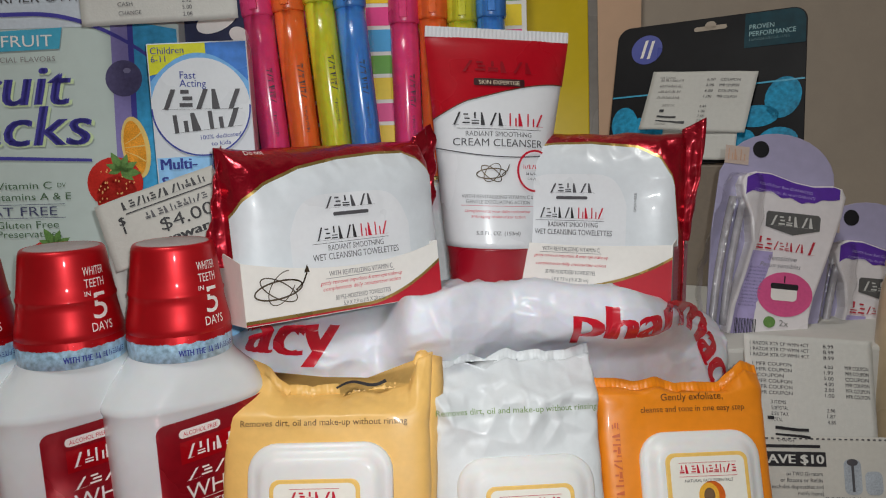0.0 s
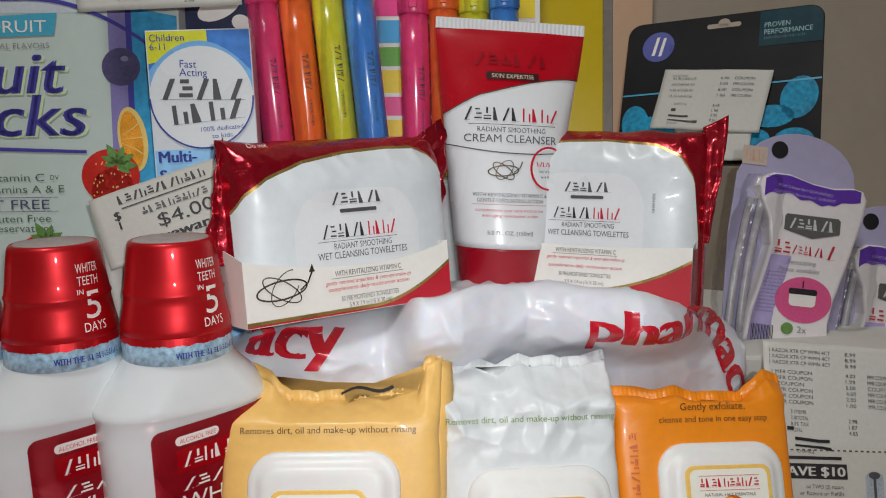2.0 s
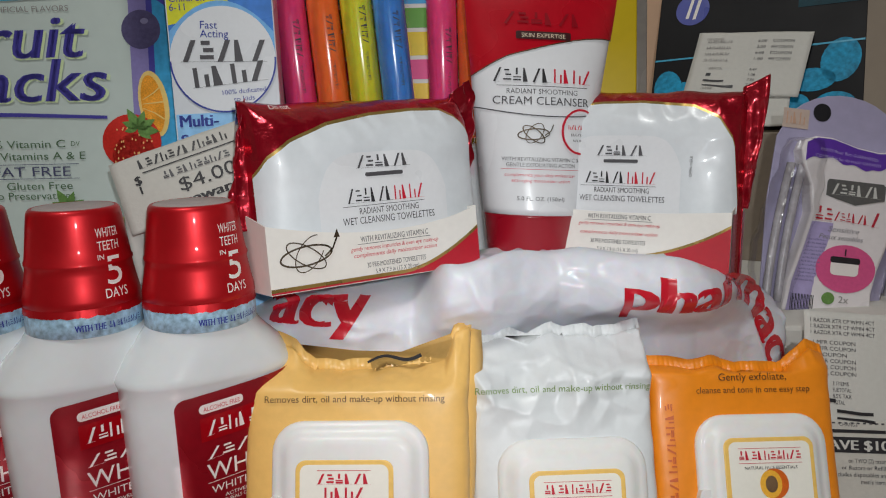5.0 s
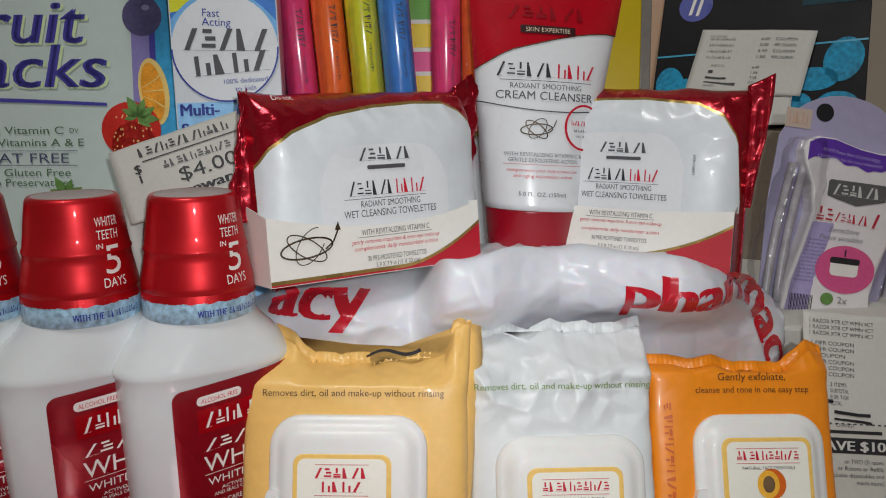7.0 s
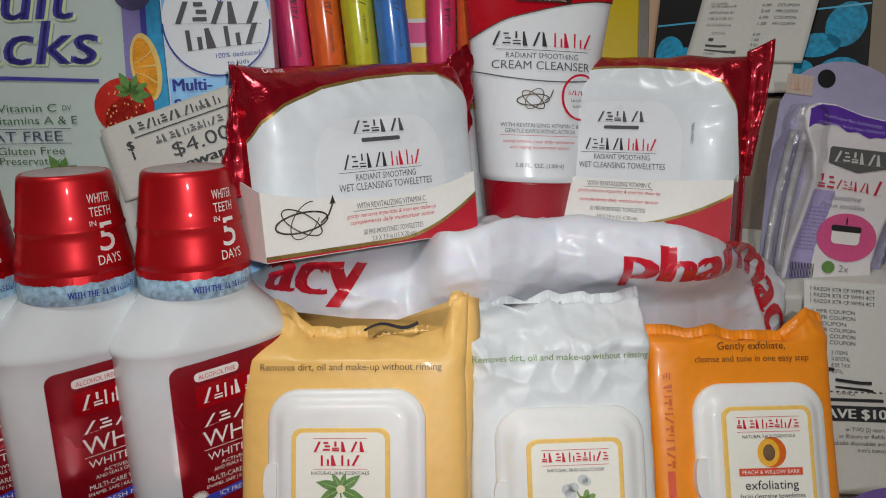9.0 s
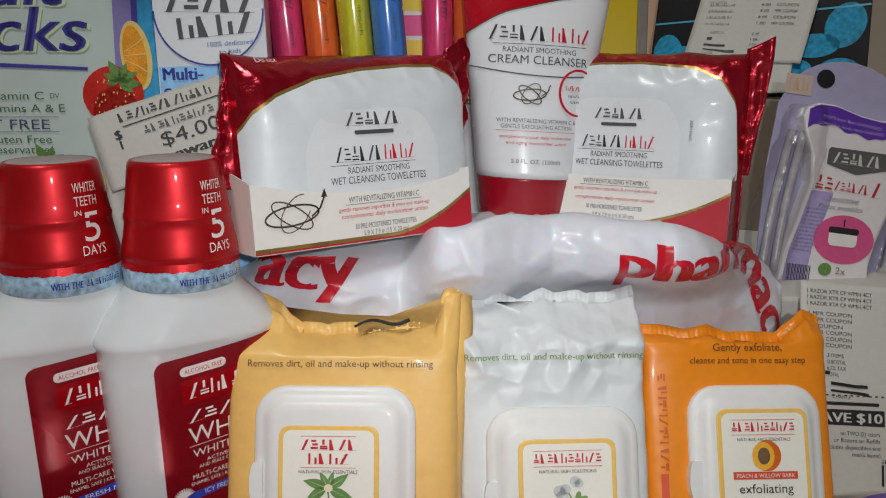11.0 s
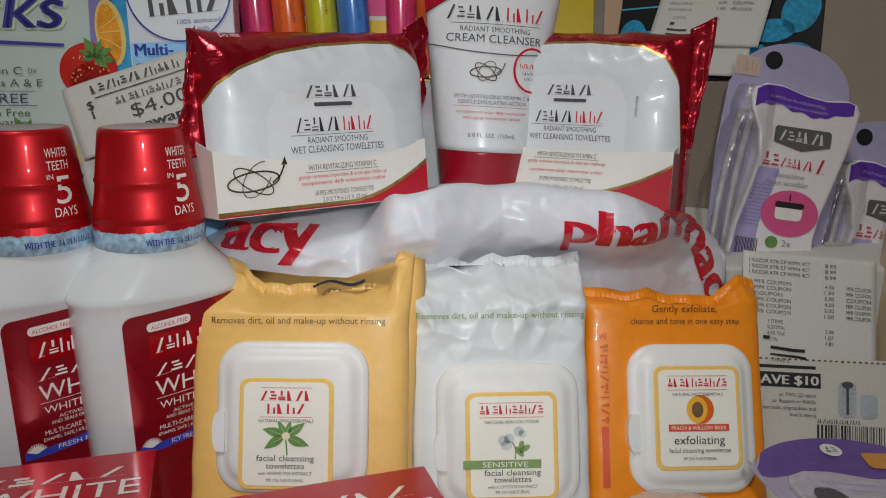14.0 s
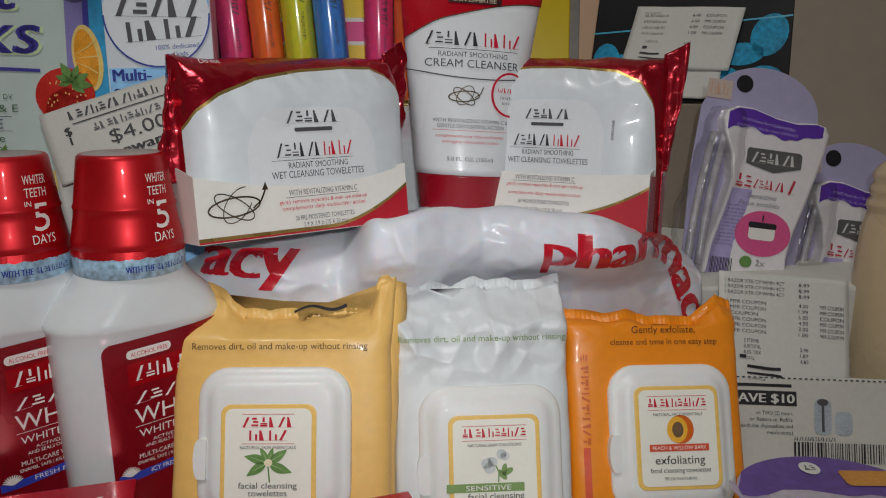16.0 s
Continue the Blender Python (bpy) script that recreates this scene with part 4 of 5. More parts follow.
def carrier_bag():
    ob = thing("carrier_bag", pose(0, 0, 0), "stuffed white plastic carrier bag with red lettering", "plastic bag")
    rings = []
    nx, nz = 240, 120
    for i in range(nx + 1):
        x = -0.101 + 0.274 * i / nx
        ring = []
        top = bag_top(x)
        for j in range(nz + 1):
            z = TABLE + 0.0005 + (top - TABLE - 0.0005) * j / nz
            ring.append((x, min(bag_front(x, z), 0.448), z))
        yb = 0.4535
        y0 = ring[-1][1]
        for j in range(1, 15):
            f = j / 14
            ring.append((x, y0 + (yb + 0.045 - y0) * f, top - 0.0165 * swell(x) * (1 - (1 - f) ** 3) + 0.004 * math.sin(math.pi * f) * (1 + crease(x, 6 * f, 0, 46, 4)) - 0.002 * f))
        ring.append((x, yb + 0.046, STEP + 0.0005))
        ring.append((x, yb, STEP + 0.0004))
        ring.append((x, yb, TABLE + 0.0005))
        rings.append(ring)
    film = mat("translucent_bag_film", "dcdce5", 0.38, var=0.05, scale=50, bump=0.2, bscale=300, coat=0.2, sss=0.2)
    part("film", loft(rings), film, ob, smooth=True)
    skin = lambda u, v, h: (u, min(bag_front(u, v), 0.448) - h, v)
    red = mat("red_bag_print", "c01228", 0.3, var=0.12, scale=80, coat=0.3)

    def word(s, u, v, cap, width, flat_run, turn):
        """Letters along a line that runs level and then turns down round the bag's end."""
        k = Ink().text(s, 0, 0, cap, width=width, bold=0.0028)
        steps = [(0.0, 0.0, 0.0)]
        for i in range(200):
            a = width * (i + 1) / 200
            q = radians(turn) * max(0.0, min(1.0, (a - flat_run) / 0.030))
            x, y, _ = steps[-1]
            steps.append((x + width / 200 * math.cos(q), y - width / 200 * math.sin(q), q))
        n = Ink()
        for a, b in k.vs:
            x, y, q = steps[max(0, min(200, int(a / width * 200)))]
            n.vs.append((u + x + b * math.sin(q), v + y + b * math.cos(q)))
        n.fs = k.fs
        n.put("lettering", skin, red, ob, 0.0010, "red printed word", 0.0018)
    word("pharmacy", 0.0790, 0.1735, 0.0172, 0.1200, 0.048, 68)
    word("acy", -0.0775, 0.1700, 0.0150, 0.0460, 0.060, 0)
    return ob


carrier_bag()


# ---- highlighters in two blister packs ----
def highlighter(parent_m, hexa, name):
    m = mat("ink_" + name, hexa, 0.22, var=0.16, scale=60, coat=0.5, sss=0.3, rvar=0.06)
    ob = thing("highlighter", parent_m, name + " translucent highlighter pen", "pen", "highlighters in blister packs")
    r = 0.0081
    part("barrel", lathe([(r * 0.55, 0), (r * 0.8, 0.0006), (r * 0.86, 0.002), (r, 0.0045), (r, 0.060), (r * 1.01, 0.088)], 28), m, ob, smooth=True)
    part("foot_plug", lathe([(r * 0.5, -0.0012), (r * 0.7, -0.0010), (r * 0.74, 0.0012)], 24), m, ob, smooth=True)
    cap = part("cap", lathe([(r * 1.05, 0.0875), (r * 1.1, 0.0885), (r * 1.1, 0.100), (r * 1.02, 0.122), (r * 0.9, 0.1245)], 28), mat("cap_" + name, hexa, 0.3, var=0.05), ob, name + " cap", True)
    part("clip", box(-0.0022, 0.0022, -r * 1.1 - 0.0022, -r * 1.1 + 0.0008, 0.090, 0.121, 0.0006), mat("cap_" + name, hexa), cap)
    wrap = lambda u, v, h: ((r + h) * math.sin(u / r), -(r + h) * math.cos(u / r), v)
    Ink().bars(0, 0, 0.019, 0.0032, 7, 0.35, 90).put("brand_mark", lambda u, v, h: wrap(u + 0.0055, v + 0.040, h), INK_GREY, ob, 0.0003)
    Ink().bars(0, 0, 0.014, 0.0016, 9, 0.5, 90).put("printed_line", lambda u, v, h: wrap(u + 0.0045, v + 0.022, h), INK_GREY, ob, 0.0003)
    return ob


def striped_card(m, w, h, seed):
    ob = thing("striped_backing_card", m, "white card with bright coloured stripes behind highlighters", "card", "highlighters in blister packs")
    part("card", plate([(x, z + h / 2) for x, z in rounded(w, h, 0.003)], 0.0, 0.0012, 0.0002), CARD_WHITE, ob)
    cols = ("e8408c", "f0c818", "f0d020", "e8408c", "66a83c", "4aa8e0", "f0c818", "e8408c", "f0d020", "66a83c", "4aa8e0")
    z = h * 0.30
    k = seed
    while z < h - 0.012:
        t = 0.0105 if k % 2 else 0.0125
        Ink().rect(-w / 2 + 0.003, z, w / 2 - 0.003, z + t).put("stripe", flat(), mat("stripe_" + cols[k % 11], cols[k % 11], 0.45, var=0.06), ob, 0.0002)
        z += t + 0.0022
        k += 1
    return ob


striped_card(pose(-0.0630, 0.4855, STEP, -4, 0, 0), 0.121, 0.255, 3)
striped_card(pose(0.0345, 0.5050, STEP, -4, 0, 0), 0.074, 0.255, 0)
COLOURS = (("pink", "f24a86"), ("orange", "fb7436"), ("yellow", "dcd83c"), ("blue", "4c8cdc"))
for i, (nm, hx) in enumerate(COLOURS):
    highlighter(pose(-0.0715 + 0.0168 * i, 0.4665, 0.2430 + (0.004, 0.006, 0.010, 0.007)[i], -3, -5.0, 0), hx, nm)
    highlighter(pose(0.0000 + 0.0165 * i, 0.4890, 0.2430 + 0.002 * (i % 2), -3, -0.5, 0), hx, nm)
for cx, y in ((-0.0463, 0.4665), (0.0248, 0.4890)):
    tray = thing("blister_tray", pose(cx, y, STEP), "clear fluted plastic blister over highlighters", "packaging", "highlighters in blister packs")
    part("tray", box(-0.036, 0.036, -0.010, 0.012, 0.0, 0.0960, 0.003), mat("clear_tray", "dfe4e8", 0.15, alpha=0.35, coat=0.5), tray)
    lean = 0.050 if cx < 0 else 0.006
    rows = []
    for i in range(97):
        f = 4 * i / 96
        bow = abs(math.sin(math.pi * f)) ** 0.6
        rows.append([(-0.0336 + 0.0672 * i / 96 - lean * (v - 0.1) - 0.0005 * math.sin(v * 90), -0.0015 - 0.0098 * bow + 0.052 * (v - 0.1) + 0.0006 * wob(i * 0.02, v, 0, 60, cx), v) for v in [0.096 + 0.139 * k / 24 for k in range(25)]])
    part("fluted_cover", loft(rows, False, False, False), CLEAR_FILM, tray, "clear fluted cover", True)

# yellow sleeve at the back with a grey clear edge
yel = thing("yellow_folder", pose(0.069, 0.515, STEP, -5, 0, 0), "bright yellow glossy folder", "folder")
part("sheet", plate([(x, z + 0.14) for x, z in rounded(0.083, 0.28, 0.004)], 0.0, 0.0025, 0.0004), mat("yellow_plastic", "c4a800", 0.35, var=0.06, scale=40, coat=0.2), yel)
part("clear_edge", plate([(x + 0.0445, z + 0.14) for x, z in rounded(0.006, 0.28, 0.002)], 0.0005, 0.0030, 0.0004), mat("grey_clear_edge", "7c7670", 0.25, var=0.15, scale=40), yel, "greyish clear plastic edge")
Ink().rrect(-0.030, 0.095, 0.010, 0.113, 0.004).put("blue_patch", flat(), mat("patch_blue", "2a80d0", 0.4), yel, 0.0003)


# ---- box of fruit snacks ----
def fruit_box(m):
    """Origin at the middle of the print; the front faces -y."""
    ob = thing("fruit_snack_box", m, "pale lavender carton of fruit snacks with purple lettering", "carton")
    part("carton", box(-0.150, 0.024, 0.0, 0.030, -0.123, 0.092, 0.0008), mat("pale_print_carton", "c2cec9", 0.38, var=0.05, scale=30, coat=0.2), ob)
    f = flat()
    arch = lambda u: 0.0685 - 6.0 * max(0, u + 0.055) ** 2
    us = [-0.149 + 0.145 * i / 40 for i in range(41)]
    Ink().strip([-0.149 + 0.172 * i / 30 for i in range(31)], lambda u: 0.060, lambda u: 0.0915).put("upper_field", f, mat("upper_white", "c6cdd6", 0.4), ob, 0.0002)
    Ink().strip([-0.006 + 0.029 * i / 8 for i in range(9)], lambda u: -0.122, lambda u: 0.062 - 0.2 * max(0, u)).put("blue_field", f, mat("sky_blue_print", "3d9ccc", 0.4, var=0.35, scale=60), ob, 0.0003)
    Ink().strip([-0.012 + 0.009 * i / 3 for i in range(4)], lambda u: -0.122, lambda u: 0.064 - 0.1 * u).put("purple_border", f, mat("violet_print", "8a80b8", 0.4), ob, 0.0004)
    Ink().strip([-0.003 + 0.003 * i / 3 for i in range(4)], lambda u: -0.122, lambda u: 0.062).put("purple_line", f, INK_PURPLE, ob, 0.0005)
    Ink().strip([-0.149 + 0.168 * i / 40 for i in range(41)], lambda u: arch(u) - 0.0022, arch).put("purple_arch", f, INK_PURPLE, ob, 0.0006)
    Ink().text("FARMER OWNED", -0.0460, 0.0735, 0.0046, "c", width=0.066).put("text", f, INK_GREY, ob, 0.0006)
    Ink().poly([(-0.118, 0.0470), (-0.0395, 0.0490), (-0.0375, 0.0600), (-0.118, 0.0570)]).put("cyan_field", f, mat("cyan_print", "4aa6c4", 0.4), ob, 0.0006)
    Ink().text("MIXED FRUIT", -0.0430, 0.0505, 0.0060, "r", width=0.062).put("text", f, INK_WHITE, ob, 0.0008)
    Ink().text("ARTIFICIAL FLAVORS", -0.0420, 0.0425, 0.0028, "r", width=0.043).put("text", f, INK_FAINT, ob, 0.0006)
    halo = Ink().text("Fruit", -0.0362, 0.0192, 0.0215, "r", width=0.066, shear=0.22, bold=0.0030).text("Snacks", -0.0262, -0.0022, 0.0215, "r", width=0.099, shear=0.22, bold=0.0030)
    halo.put("lettering_halo", f, mat("pale_green_halo", "cfe0b0", 0.4), ob, 0.0006)
    Ink().text("Fruit", -0.0370, 0.0200, 0.0212, "r", width=0.065, shear=0.22, bold=0.0014).text("Snacks", -0.0270, -0.0015, 0.0212, "r", width=0.098, shear=0.22, bold=0.0014).put("lettering", f, INK_PURPLE, ob, 0.0008, "purple script lettering")
    Ink().stroke([(-0.110, -0.0070), (-0.07, -0.0080), (-0.0255, -0.0100)], 0.0022, 0.0016).put("underline", f, INK_PURPLE, ob, 0.0006)
    g = Ink()
    for s, v, w, u in (("100% Vitamin C", -0.0245, 0.047, -0.0480), ("25% Vitamins A & E", -0.0305, 0.058, -0.0380), ("Gluten Free", -0.0455, 0.034, -0.0455), ("No Preservatives", -0.0505, 0.045, -0.0445)):
        g.text(s, u, v, 0.0038, "r", width=w)
    g.text("DV", -0.0450, -0.0240, 0.0025).put("text", f, mat("olive_green_ink", "4e6a4c", 0.5), ob, 0.0006)
    Ink().text("FAT FREE", -0.0460, -0.0388, 0.0048, "r", width=0.040).rect(-0.092, -0.0330, -0.0415, -0.0327).rect(-0.092, -0.0402, -0.0415, -0.0399).put("text", f, mat("slate_ink", "4a4c6a", 0.5), ob, 0.0006)
    Ink().disc(-0.0060, 0.0325, 0.0098, 0.0095).put("printed_grape", f, mat("grape_purple", "544e72", 0.35, var=0.35, scale=110), ob, 0.0008, "printed dark grape")
    Ink().disc(-0.0040, 0.0365, 0.0020, 0.0014).put("grape_shine", f, mat("grape_shine", "8a86a8"), ob, 0.0010)
    Ink().disc(-0.0015, -0.0040, 0.0075, 0.0165, 28, 8).put("printed_orange", f, mat("orange_rind", "e8c878", 0.45), ob, 0.0008, "printed orange slice")
    Ink().disc(-0.0020, -0.0042, 0.0056, 0.0145, 28, 8).put("orange_flesh", f, mat("orange_flesh", "e89a2c", 0.45, var=0.4, scale=420), ob, 0.0010)
    for k in (-1, 0, 1):
        Ink().stroke([(-0.0070, -0.0040 + 0.002 * k), (-0.001, -0.0035 + 0.005 * k), (0.0036, -0.0030 + 0.0085 * k)], 0.0003, 0.0008).put("orange_rib", f, mat("orange_rind", "e8c878"), ob, 0.0012)
    for su, sv, r in ((-0.0135, -0.0255, 0.0150), (-0.052, -0.0650, 0.0105)):
        Ink().disc(su, sv + 0.003, r, r * 0.92).disc(su + 0.001, sv - 0.005, r * 0.75, r * 0.8).put("printed_strawberry", f, mat("strawberry_red", "c82c24", 0.4, var=0.25, scale=200), ob, 0.0012, "printed strawberry")
        seeds = Ink()
        rnd = random.Random(4)
        for k in range(34):
            a, q = rnd.uniform(0, 6.28), r * math.sqrt(rnd.random()) * 0.9
            seeds.disc(su + q * math.cos(a), sv + q * math.sin(a), 0.0004, 0.0006, 6)
        seeds.put("strawberry_seeds", f, mat("seed_yellow", "e8b070"), ob, 0.0014)
        lf = Ink()
        for rot, ln in ((150, 0.0085), (110, 0.0110), (60, 0.0095), (20, 0.0100), (-15, 0.0110), (-45, 0.0085), (185, 0.0070)):
            lf.leaf(su + 0.0035, sv + 0.0095, ln, ln * 0.22, rot)
        lf.put("strawberry_leaves", f, LEAF, ob, 0.0015)
    Ink().rect(-0.045, -0.070, -0.020, -0.060).put("yellow_strip", f, mat("pale_yellow_print", "d8c070", 0.45), ob, 0.0006)
    return ob


fruit_box(pose(-0.1420, 0.450, 0.270, -5, 0, 0))


# ---- children's medicine carton ----
def medicine_box(m):
    ob = thing("medicine_carton", m @ Matrix.Diagonal((0.98, 1, 1, 1)), "blue, white and yellow children's medicine carton", "carton")
    part("carton", box(-0.0265, 0.0238, 0.0, 0.022, -0.134, 0.0385, 0.0006), mat("carton_gloss_white", "d6dae0", 0.3, var=0.04, scale=60, coat=0.4), ob)
    f = flat()
    us = [-0.0258 + 0.0490 * i / 24 for i in range(25)]
    Ink().rect(-0.0258, 0.0160, 0.0232, 0.0378, 1, 1).put("blue_field", f, mat("medicine_blue", "4a84d6", 0.3, var=0.35, scale=40, coat=0.3), ob, 0.0002)
    Ink().strip(us[:15], lambda u: 0.0225 + 0.20 * (u + 0.026), lambda u: 0.0378).put("yellow_field", f, mat("medicine_yellow", "d8d838", 0.35), ob, 0.0003)
    Ink().strip(us, lambda u: 0.0180 - 14 * (u + 0.004) ** 2, lambda u: 0.0330 - 24 * (u + 0.002) ** 2).put("light_blue_arc", f, mat("light_medicine_blue", "7ab4e8", 0.3, var=0.2, scale=40), ob, 0.0004)
    Ink().disc(-0.0015, 0.0060, 0.0248, 0.0245, 40).put("white_oval", f, mat("white_print", "dfe2e6", 0.3, var=0.03, coat=0.3), ob, 0.0006)
    Ink().ring(-0.0015, 0.0060, 0.0246, 0.0243, 0.0008, a0=180, a1=360).put("oval_rim", f, INK_BLUE, ob, 0.0008)
    Ink().rect(-0.0258, -0.130, 0.0232, -0.0185, 1, 1).put("lower_field", f, mat("pale_blue_print", "8cc0ea", 0.35, var=0.25, scale=40), ob, 0.0002)
    Ink().text("Children", -0.0245, 0.0330, 0.0034, width=0.0165).text("6-11", -0.0245, 0.0290, 0.0032).text("Fast", -0.0110, 0.0205, 0.0036, rot=-3).text("Acting", -0.0115, 0.0165, 0.0036, rot=-3).text("100% dedicated", -0.0030, -0.0105, 0.0022, width=0.0205, rot=3).text("to kids", 0.0020, -0.0138, 0.0022, width=0.0100, rot=3).put("text", f, INK_BLUE, ob, 0.0008)
    Ink().bars(-0.0212, 0.0055, 0.0405, 0.0100, 5, 0.75, -2).bars(-0.0165, -0.0068, 0.0355, 0.0092, 4, 0.75, 4).put("brand_mark", f, INK_GREY, ob, 0.0009, "grey bars")
    Ink().text("Multi-", -0.0240, -0.0245, 0.0055, bold=0.0006).text("Symptom", -0.0240, -0.0335, 0.0055, bold=0.0006).put("text", f, INK_BLUE, ob, 0.0008)
    return ob


medicine_box(pose(-0.0995, 0.430, 0.280, -5, -1.5, 8))
# carton with a black and white print that shows above the medicine box
dark = thing("dark_printed_carton", pose(-0.0900, 0.461, STEP, -2, 0, 4), "carton with black, white and blue print", "carton")
part("carton", box(-0.040, 0.008, 0, 0.018, 0, 0.205, 0.0006), mat("blue_black_print", "20264a", 0.4, var=0.3, scale=40), dark)
Ink().disc(-0.010, 0.188, 0.012, 0.006, 24, 25).disc(0.001, 0.180, 0.005, 0.004, 24, -20).put("white_shape", flat(), INK_WHITE, dark, 0.0003)


# ---- slips of paper ----
def paper(name, m, w, h, label, material, category="receipt", curl=0.0, wave=0.0015, seed=0.0, skew=0.0, thick=0.00018):
    """A thin sheet; origin at its foot, front faces -y."""
    ob = thing(name, m, label, category)
    bend = lambda u, v: curl * (v / h) ** 2 + wave * wob(u, v, 0, 22, seed) + 0.25 * wave * crease(u, v, 0, 40, seed)
    rows = []
    for i in range(21):
        u = -w / 2 + w * i / 20
        row = [(u + skew * h * j / 20, bend(u, h * j / 20), h * j / 20 + 0.0004 * wob(u, j, 0, 90, seed)) for j in range(21)]
        rows.append(row + [(x, y + thick, z) for x, y, z in row[::-1]])
    part("sheet", loft(rows), material, ob, smooth=True)
    return ob, lambda u, v, hh: (u + skew * v, bend(u, v) - hh, v)


# reward slip between the caps and the red pouch; its paper is toned down for shadow
slip, on = paper("reward_slip", pose(-0.0985, 0.3840, 0.2215, -20, -18, 14), 0.066, 0.034, "white till reward slip with black print", mat("shaded_slip_paper", "bab7b0", 0.75, var=0.06, scale=90, bump=0.3, bscale=900), curl=0.003, seed=2)
Ink().bars(-0.0215, 0.0272, 0.0400, 0.0042, 12, 0.72).put("brand_mark", on, INK_BLACK, slip, 0.0004)
Ink().text("$", -0.0245, 0.0205, 0.0040, bold=0.0004).rect(-0.0205, 0.0248, 0.026, 0.0254, 8).rect(-0.0205, 0.0008, 0.026, 0.0014, 8).text("I", -0.0235, 0.0160, 0.0036, bold=0.0004).text("I", -0.0235, 0.0055, 0.0036, bold=0.0004).text("$", -0.0250, 0.0010, 0.0040, bold=0.0004).put("text", on, INK_BLACK, slip, 0.0004)
Ink().bars(-0.0130, 0.0190, 0.0300, 0.0036, 10, 0.66).put("brand_mark", on, INK_GREY, slip, 0.0004)
Ink().text("$4.00", -0.0075, 0.0112, 0.0062, width=0.0250).text("rewards", -0.0075, 0.0045, 0.0046, width=0.0280, bold=0.0006).put("text", on, INK_BLACK, slip, 0.0004)
slip2, on2 = paper("till_slip", pose(-0.1090, 0.3860, 0.1700, -6, -6, 8), 0.044, 0.060, "long white till slip hanging behind the bottles", PAPER, seed=4)
t = Ink()
for i in range(9):
    t.bars(-0.010 + 0.001 * (i % 3), 0.050 - 0.005 * i, 0.026, 0.0018, 12, 0.6, 0, i)
t.put("printed_line", on2, INK_GREY, slip2, 0.0004)
bl, onb = paper("red_print_slip", pose(-0.1250, 0.3900, 0.1700, -6, 0, 4), 0.018, 0.048, "white slip with red print", PAPER, seed=6)
Ink().bars(-0.004, 0.030, 0.010, 0.004, 3, 0.6).bars(-0.004, 0.022, 0.010, 0.006, 2, 0.6).put("printed_line", onb, INK_RED, bl, 0.0004)
# slip laid over the top of the fruit box and the medicine carton
slip3, on3 = paper("till_slip", pose(-0.1180, 0.4280, 0.3275, -6, -1.5, 0), 0.078, 0.060, "white till slip with total, cash and change", PAPER, seed=9, skew=-0.03)
Ink().text("TOTAL", -0.0200, 0.0132, 0.0020).text("CASH", -0.0200, 0.0088, 0.0020, width=0.0075).text("CHANGE", -0.0200, 0.0045, 0.0020, width=0.0115).text("2.92", 0.0120, 0.0092, 0.0020).text("5.00", 0.0120, 0.0058, 0.0020).text("2.08", 0.0120, 0.0025, 0.0020).put("text", on3, INK_GREY, slip3, 0.0004)


def till_print(surf, ob, u0, v0, w, heads, lines, amounts, step):
    a, b, c = Ink(), Ink(), Ink()
    v = v0
    for s in heads:
        b.text(s, u0, v, 0.0019, width=w * 0.50)
        b.text("8.99", u0 + w * 0.62, v, 0.0019, width=w * 0.09)
        v -= step
    v -= step * 0.6
    for s, amt in lines:
        b.text(s, u0 + 0.001, v, 0.0019, width=w * (0.26 if len(s) < 12 else 0.33))
        b.text(amt, u0 + w * 0.62, v, 0.0019, width=w * 0.08)
        c.text(("MFR COUPON", "CUS COUPON")[0] if "MFR" in s else "COUPON", u0 + w * 0.80, v, 0.0020, width=w * 0.20)
        v -= step
    v -= step * 0.6
    for s, amt in amounts:
        b.text(s, u0 + w * 0.16, v, 0.0019, width=w * 0.018 * len(s))
        b.text(amt, u0 + w * 0.63, v, 0.0019, width=w * 0.07)
        v -= step
    b.put("text", surf, INK_GREY, ob, 0.0004)
    c.put("text", surf, INK_BLACK, ob, 0.0004)
    return v


# upright pale peach strip between the yellow folder and the ink card
sheet = thing("peach_strip", pose(0.1560, 0.7300, STEP, 0, 0, 0), "pale peach upright strip in front of the wall", "board")
part("board", box(-0.0160, 0.0330, 0.0, 0.0040, 0.0, 0.42, 0.0006), mat("pale_peach", "d8b294", 0.7, var=0.05, scale=20), sheet)

# ---- ink cartridge card against the wall ----
INK_CARD = pose(0.2219, 0.660, 0.2937, -25.6, -2.9, -28.2)
hp = thing("ink_cartridge_pack", INK_CARD @ pose(-0.001, 0, 0.0135) @ Matrix.Diagonal((0.97, 1, 1, 1)), "black and blue ink cartridge hang card", "ink pack")
hpc = mat("black_card_gloss", "141316", 0.6, var=0.2, scale=30, spec=0.2)
part("card", plate([(x + 0.001, z - 0.0135) for x, z in rounded(0.150, 0.125, 0.011)], 0.0, 0.0012, 0.0003), hpc, hp)
fh = flat()
Ink().strip([0.030 + 0.0450 * i / 30 for i in range(31)], lambda u: 0.018, lambda u: 0.0478 - (0.010 - math.sqrt(max(0, 0.0001 - max(0, u - 0.0650) ** 2)))).put("teal_field", fh, mat("teal_card_print", "0b3a46", 0.6, var=0.4, scale=30, spec=0.2), hp, 0.0003)
Ink().rrect(-0.010, 0.0375, 0.016, 0.0415, 0.0019, 5, 1).disc(0.003, 0.0418, 0.0045, 0.0038, 16).put("hang_hole", fh, WALL, hp, 0.0003, "hang hole that shows the wall")
